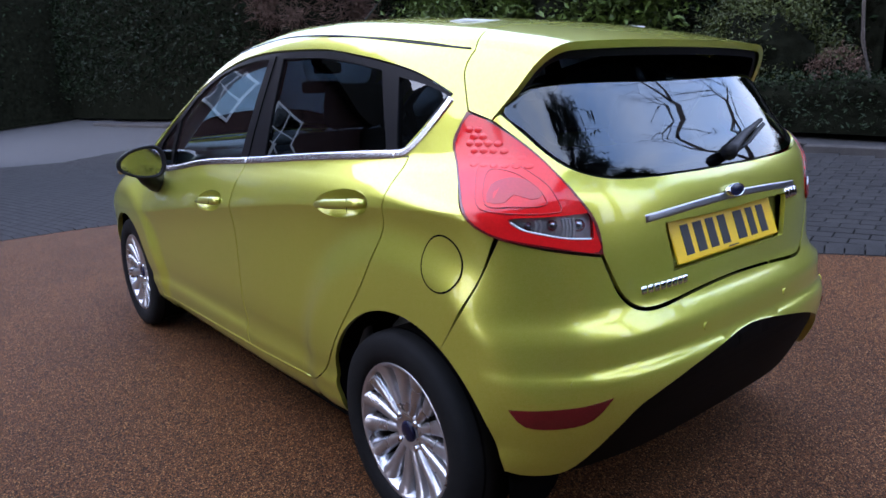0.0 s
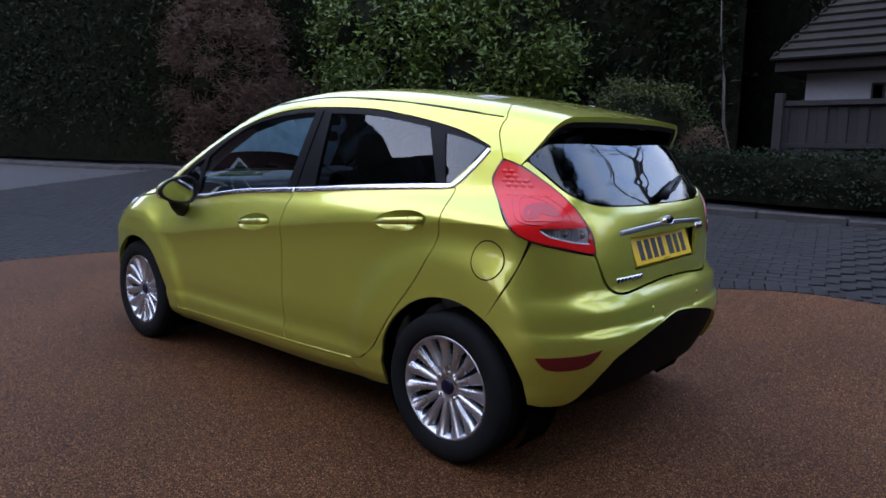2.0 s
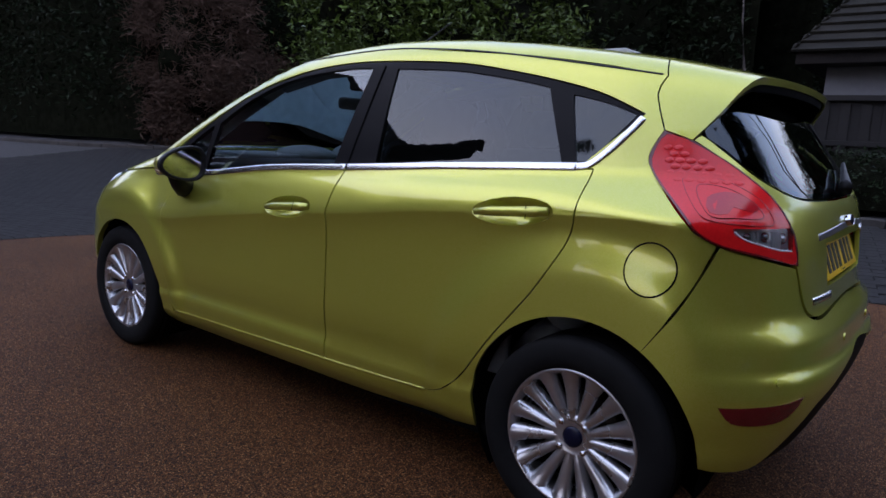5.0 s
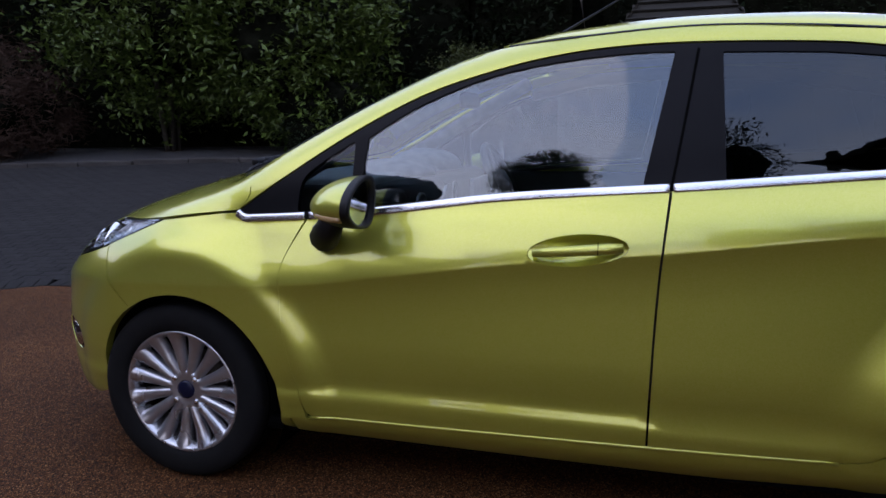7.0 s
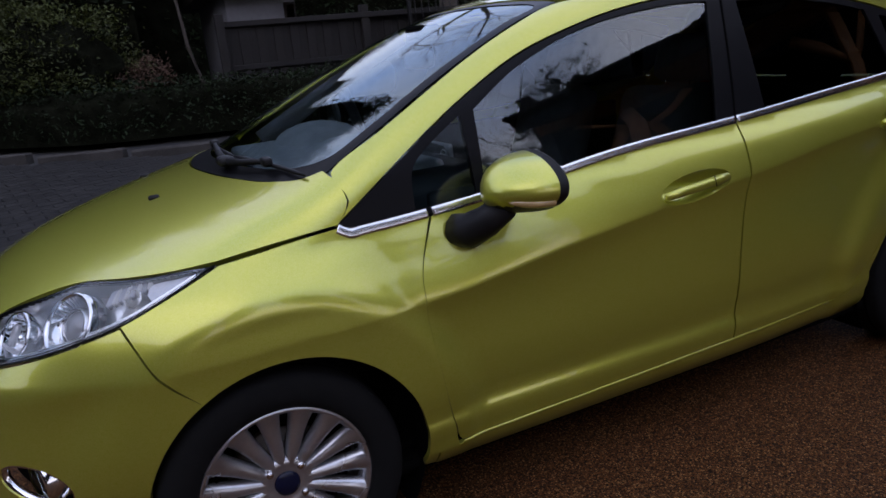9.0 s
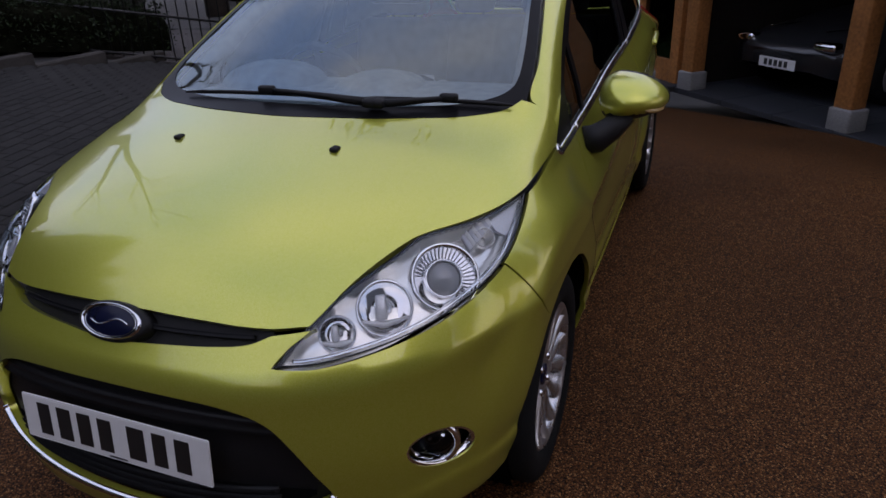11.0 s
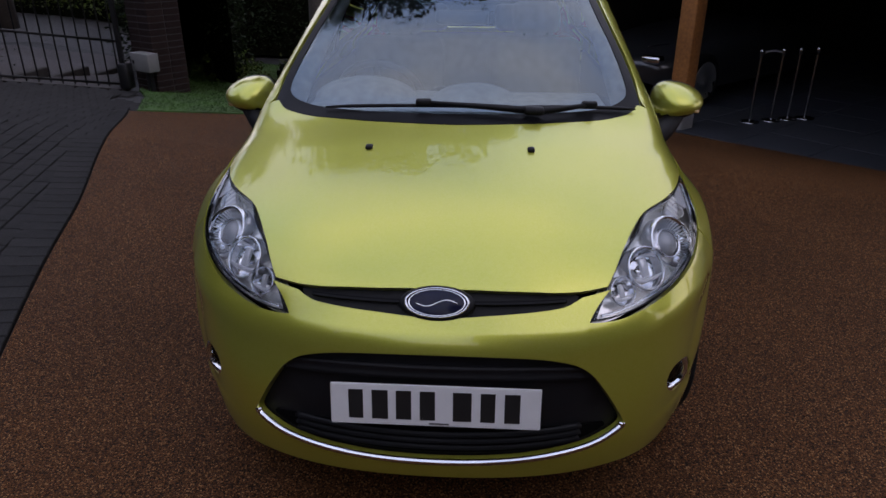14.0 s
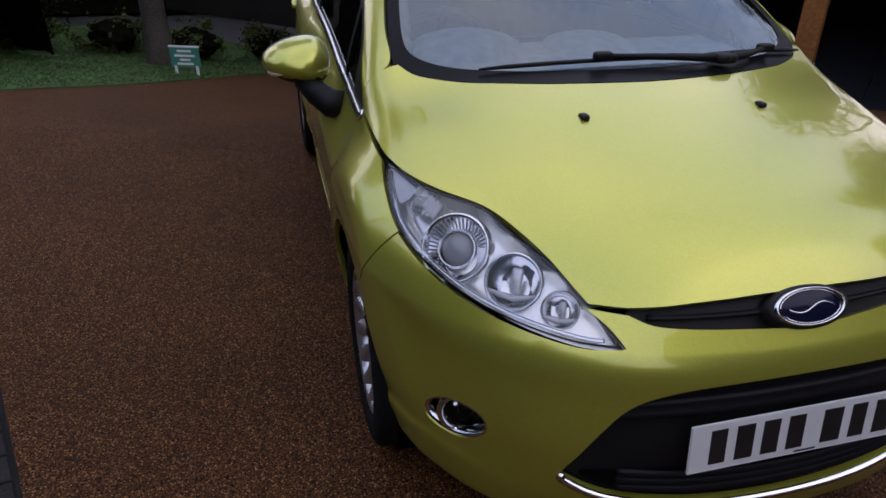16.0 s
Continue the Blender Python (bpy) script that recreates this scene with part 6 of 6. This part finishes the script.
hinge, gdir = Vector((*beyond(-4.22, -3.28), 0)), Vector((.53, -.85, 0)).normalized()
gz = float(rise(hinge.y, hinge.x)) + .02
gate = empty("iron_gate", "tall black wrought iron driveway gate, closed", "gate")
gm = lambda a, z: hinge + gdir * a + Vector((0, 0, gz + z + .165 * a))
for z0, z1 in ((.06, .06), (.55, .55), (1.62, 1.62)):
    part("rail", tube([tuple(gm(0, z0)), tuple(gm(3.55, z1))], .016, 6), IRON, gate)
bar = None
for i in range(30):
    a = .06 + i * .118
    part("bar", tube([tuple(gm(a, .02)), tuple(gm(a, 1.72)), tuple(gm(a, 1.80))], [.0085, .0085, .001], 6), IRON, gate)
for a in (0, 3.58):
    part("gate_stile", box(.05, .05, 1.85, tuple(gm(a, .9)), .006), IRON, gate, smooth=False)
part("gate_motor", box(.16, .12, .30, tuple(gm(-.02, .16)), .02), IRON, gate)


PIERBRICK = mat("dark_weathered_brick", (.028, .017, .015), .9, spec=.1, vary=.3, scale=15, bump=.4, bump_scale=60, per_piece=.3)


def brick_pillar(x, y, h):
    """A square brick gate pier, brick by brick, with a stone cap."""
    z0 = float(rise(y, x)) - .05
    ob = empty("gate_pier", "square dark weathered brick gate pier with a stone cap", "pier", at=Matrix.Translation((x, y, z0)) @ pose(0, 0, 0, 0, 0, -32))
    part("mortar", box(.43, .43, h, (0, 0, h / 2)), JOINT, ob, smooth=False)
    mesh = None
    for r in range(int(h / .075)):
        for side in range(4):
            for k in (-1, 1):
                m = pose(0, 0, 0, 0, 0, 90 * side) @ Matrix.Translation(((.11 * k + (.0 if r % 2 else 0)), .215 - .045, r * .075 + .0375))
                if mesh is None:
                    b = part("brick", box(.212, .1, .065, (0, 0, 0), .004, segments=1), PIERBRICK, ob, smooth=False)
                    mesh = b.data
                else:
                    b = new("brick", mesh)
                    b.parent = ob
                b.matrix_local = m
    part("cap", box(.54, .54, .08, (0, 0, h + .04), .02), STONE, ob)
    return ob


brick_pillar(*beyond(-4.62, -3.10), 2.2)
metre_box = empty("meter_box", "pale grey wall box beside the gate pier", "box", at=Matrix.Translation((*beyond(-4.34, -3.12), float(rise(beyond(0, -3.12)[1], beyond(-4.34, 0)[0])) + .25)) @ pose(0, 0, 0, 0, 0, 60) @ Matrix.Scale(FAR, 4))
part("case", box(.27, .12, .17, (0, 0, .09), .008), mat("pale_grey_plastic", (.17, .17, .165), .5, vary=.06), metre_box)
part("latch", box(.015, .01, .035, (-.09, -.063, .09), .003), BLACK, metre_box)
part("post", box(.06, .05, .30, (0, .03, -.12), .005), BLACK, metre_box, smooth=False)
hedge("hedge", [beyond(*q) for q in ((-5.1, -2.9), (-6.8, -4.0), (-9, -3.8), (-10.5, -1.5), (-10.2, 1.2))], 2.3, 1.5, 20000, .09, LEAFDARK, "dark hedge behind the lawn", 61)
footway = flat_area("footway", [beyond(*q) for q in ((-3.7, -4.2), (-4.3, -3.35), (-7.5, -4.9), (-7.4, -7.2), (-3.1, -5.35))], .006, mat("pinkish_tarmac_footway", (.038, .031, .030), .85, vary=.2, bump=.4, bump_scale=150), "pinkish tarmac footway beyond the gate", "pavement")
street = flat_area("street", [beyond(*q) for q in ((-7.4, -7.2), (-7.5, -4.9), (-9.0, -5.6), (-12.5, -9), (-8, -12))], .012, ROADGREY, "grey road beyond the gate", "road", step=.5)
hedge("hedge", [beyond(*q) for q in ((-9.6, -5.2), (-11, -7), (-12.5, -10))], 1.6, 1.2, 6000, .1, LEAF, "green roadside hedge beyond the gate", 62)

# ---- outbuilding and fence behind the planting ----
zb = float(rise(-8.6))
outhouse = empty("outbuilding", "white rendered outbuilding with a hipped brown tile roof", "house")
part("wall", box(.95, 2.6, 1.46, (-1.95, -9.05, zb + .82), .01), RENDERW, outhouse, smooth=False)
part("fascia", box(1.55, 3.4, .22, (-1.95, -9.05, 2.36), .01), DARKWOOD, outhouse, smooth=False)
None
for side in range(4):
    m = Matrix.Translation((-1.95, -9.05, 2.46)) @ Matrix.Diagonal((.42, .90, .95, 1)) @ pose(0, 0, 0, 0, 0, 90 * side)
    for r in range(11):
        w0 = 3.9 * (1 - r / 11.5)
        slab_bm = box(w0, .22, .03, (0, 0, 0), 0, m @ Matrix.Translation((0, -1.95 * (1 - (r + .4) / 11.5), r * .135)) @ pose(0, 0, 0, 28))
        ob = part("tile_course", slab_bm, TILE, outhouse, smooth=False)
w = part("window", box(.16, .06, .62, (-2.34, -7.73, 1.78), .01), DARKWOOD, outhouse, smooth=False)
part("pane", box(.10, .02, .56, (-2.34, -7.695, 1.78), .002), PRIVACY, w, smooth=False)
fence = empty("board_fence", "weathered grey close-board fence", "fence")
fx0, fy0 = -1.35, -7.35
mesh = None
for i in range(52):
    x, y = fx0 - i * .115, fy0 - .02 * (i % 2) - i * .004
    if mesh is None:
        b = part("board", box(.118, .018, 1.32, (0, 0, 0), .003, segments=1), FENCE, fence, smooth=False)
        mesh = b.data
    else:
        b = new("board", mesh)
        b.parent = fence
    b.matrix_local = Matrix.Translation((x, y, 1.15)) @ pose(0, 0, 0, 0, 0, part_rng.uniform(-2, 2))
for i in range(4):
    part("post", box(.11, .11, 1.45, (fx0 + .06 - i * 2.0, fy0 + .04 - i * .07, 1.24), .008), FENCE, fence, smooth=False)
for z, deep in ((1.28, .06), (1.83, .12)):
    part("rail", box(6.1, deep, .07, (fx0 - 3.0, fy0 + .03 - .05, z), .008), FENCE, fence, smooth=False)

# ---- carport ----
CZ = -.40
A, U, N = Vector((*beyond(-4.05, 1.80), 0)), Vector((.741, .671, 0)), Vector((-.671, .741, 0))
frame_m = Matrix(((U.x, N.x, 0, A.x), (U.y, N.y, 0, A.y), (0, 0, 1, CZ), (0, 0, 0, 1))) @ Matrix.Scale(FAR, 4)
carport = empty("carport", "open oak-framed carport on pale stone pads", "carport", at=frame_m)
for s in (-1.75, 0.0, 1.95):
    post = part("post", box(.155, .155, 2.4, (s, .1, 1.37), .012), TIMBER, carport, "orange oak post")
    part("pad_stone", box(.20, .20, .20, (s, .1, .08), .02), STONE, carport, "pale stone post pad")
    for k in (-1, 1):
        if s > -1.8:
            part("brace", tube([tuple(Vector((s, .1, 1.95))), tuple(Vector((s + k * .5, .1, 2.45)))], .055, 4), TIMBER, carport)
part("beam", box(4.6, .2, .26, (.40, .1, 2.66), .012), TIMBER, carport, "long oak beam", smooth=False)
part("eaves_board", box(4.9, .04, .2, (.30, -.28, 2.72), .006), DARKWOOD, carport, smooth=False)
for r in range(16):
    part("tile_course", box(4.9, .36, .03, (.30, -.25 + r * .30, 2.80 + r * .12), 0, segments=1), TILE, carport, smooth=False)
part("back_wall", box(4.6, .1, 3.4, (.40, 5.6, 1.7), .01), DARKWOOD, carport, smooth=False)
part("side_wall", box(.1, 5.6, 3.2, (2.68, 2.85, 1.6), .01), DARKWOOD, carport, smooth=False)
part("side_wall", box(.1, 5.4, 3.2, (-1.92, 2.95, 1.6), .01), DARKWOOD, carport, smooth=False)
part("loft_boards", box(4.5, 5.4, .05, (.40, 2.9, 2.86), .005), DARKWOOD, carport, smooth=False)
slabs = tagged(new("carport_floor"), "dark blue-grey stone slabs under the carport", "floor", kind="structure")
slabs.matrix_world = frame_m
mesh = None
for i in range(9):
    for j in range(10):
        if mesh is None:
            b = part("slab", box(.594, .594, .05, (0, 0, 0), .004, segments=1), SLAB, slabs, smooth=False)
            mesh = b.data
        else:
            b = new("slab", mesh)
            b.parent = slabs
        b.matrix_local = Matrix.Translation((-2.1 + i * .6, .28 + j * .6, -.012))
# glazed door at the carport's end
porch = empty("glazed_door", "oak-framed glazed door beside the carport, closed", "door", at=frame_m)
for s in (-2.62, -1.98):
    part("jamb", box(.12, .12, 2.2, (s, .1, 1.1), .01), TIMBER, porch, smooth=False)
part("bottom_rail", box(.56, .08, .22, (-2.30, .1, .13), .008), TIMBER, porch, smooth=False)
part("head", box(.80, .12, .14, (-2.30, .1, 2.24), .01), TIMBER, porch, smooth=False)
part("pane", box(.54, .012, 1.95, (-2.30, .1, 1.2), .001), PRIVACY, porch, smooth=False)
part("step", box(.9, .4, .06, (-2.3, -.1, .0), .01), SLAB, porch, smooth=False)
wall_end = tagged(part("wall_east", box(3.0, .14, 3.0, (-4.2, .2, 1.5), .01), DARKWOOD, smooth=False), "dark boarded house wall beside the glazed door", "wall", kind="structure")
wall_end.matrix_world = frame_m
# rope barrier posts
STEEL = mat("polished_steel", (0.330, 0.330, 0.341), .15, 1.0, vary=.05)
for i, (px, py) in enumerate(((-4.36, 2.60), (-4.43, 2.82), (-4.50, 3.00), (-4.55, 3.18))):
    post = empty("barrier_post", "slim polished steel barrier post on a round base", "post", "barrier posts in the carport", at=Matrix.Translation((*beyond(px, py), CZ + .017)) @ Matrix.Scale(FAR, 4))
    up = pose(0, 0, 0, 90)
    part("pole", lathe([(.0125, 0), (.0125, .64)], 12, up), STEEL, post)
    part("base", lathe([(.0005, .022), (.03, .02), (.085, .008), (.088, 0)], 24, up), STEEL, post)
    part("top", lathe([(.013, .60), (.022, .61), (.022, .645), (.012, .66), (.0005, .664)], 14, up), STEEL, post)
rope = tagged(part("rope", tube([(*beyond(x, y), CZ + FAR * z) for x, y, z in ((-4.36, 2.60, .63), (-4.385, 2.68, .652), (-4.41, 2.75, .65), (-4.43, 2.82, .63))], .014, 8), mat("grey_rope", (.2, .2, .2), .8)), "short grey rope between two barrier posts", "rope")

# the low grey car under the carport
GREYPAINT = mat("dark_grey_car_paint", (.045, .048, .052), .3, .6, vary=.05, coat=.5)
roadster = empty("sports_car", "low dark grey sports car parked under the carport", "car", at=frame_m @ Matrix.Translation((-1.06, .34, .0)) @ Matrix.Scale(.86, 4))
stations = ((0, .50, .34, .52), (.08, .66, .30, .58), (.35, .76, .22, .66), (.9, .80, .18, .74), (1.4, .80, .18, .82), (1.9, .80, .18, .86), (2.8, .80, .18, .88), (3.6, .78, .2, .86), (3.95, .66, .3, .78))
bm, prev = bmesh.new(), None
for y, w, z0, z1 in stations:
    row = [bm.verts.new((w * px, y + .12 * abs(px) ** 3 * (1 if y < 1 else 0), z0 + (z1 - z0) * pz)) for px, pz in ((-.88, 0), (-1, .25), (-1, .62), (-.92, .86), (-.6, .97), (0, 1), (.6, .97), (.92, .86), (1, .62), (1, .25), (.88, 0))]
    if prev:
        for i in range(10):
            bm.faces.new((prev[i], prev[i + 1], row[i + 1], row[i]))
    else:
        bm.faces.new(row[::-1])
    prev = row
bm.faces.new(prev)
bmesh.ops.recalc_face_normals(bm, faces=bm.faces)
part("body", bm, GREYPAINT, roadster)
part("windscreen", box(1.25, .03, .42, (0, 1.75, 1.0), .01, Matrix.Translation((0, 0, 0)) @ pose(0, .35, -.25, -12)), PRIVACY, roadster)
for s in (-1, 1):
    part("headlamp", box(.26, .14, .10, (s * .52, .17, .58), .035), CHROME, roadster, "bright headlamp")
    part("bonnet_strip", box(.02, .5, .012, (s * .35, .55, .695), .004), CHROME, roadster)
    rim = part("wheel", lathe([(.0005, .02), (.05, .03), (.06, .0), (.19, .01), (.215, .03), (.22, 0)], 32, Matrix.Translation((s * .80, .82, .31)) @ pose(0, 0, 0, 0, 0, -90 * s)), ALLOY, roadster)
    part("tyre", lathe([(.22, .03), (.26, .035), (.305, .02), (.31, -.1), (.22, -.12)], 32, Matrix.Translation((s * .79, .82, .31)) @ pose(0, 0, 0, 0, 0, -90 * s)), RUBBER, rim)
part("grille", box(.5, .04, .12, (0, .02, .42), .02), BLACK, roadster)
pl = part("number_plate", box(.46, .01, .1, (.12, -.03, .40), .003), WHITEPLATE, roadster, "white number plate with plain bars", smooth=False)
for i in range(5):
    part("plain_bar", box(.04, .004, .06, (-.02 + i * .065, -.037, .40), 0), INK, pl, smooth=False)

# ---- the house ahead of the car ----
house = empty("house", "dark brick house with white framed windows and a tile roof", "house")
part("wall", box(6, 19, 6.0, (12.6, 11.4, 3.0), .02), BRICKRED, house, smooth=False)
for r in range(18):
    w = 1 - r / 18
    part("tile_course", box(6.8 * w + .3, 19.8, .26, (12.6, 11.4, 6.13 + r * .25), 0), TILE, house, smooth=False)
part("wall", box(6.4, 4.6, 5.4, (6.36, 12.4, 2.7), .02), BRICKRED, house, "brick wing of the house", smooth=False)
for r in range(14):
    part("tile_course", box(7.0 - r * .24, 5.3 * (1 - r / 14) + .3, .26, (6.50 + r * .12, 12.4, 5.53 + r * .25), 0), TILE, house, smooth=False)
for z in (1.4, 3.9):
    for y in (3.2, 5.6, 8.2, 10.8, 13.4, 16.0, 18.4):
        w = part("window", box(.10, 1.3, 1.25, (9.57, y, z), .01), WHITEPAINT, house, "white framed window", smooth=False)
        for k in (-1, 1):
            for q in (-1, 1):
                part("pane", box(.04, .54, .52, (9.515, y + k * .3, z + q * .29), .002), PRIVACY, w, smooth=False)
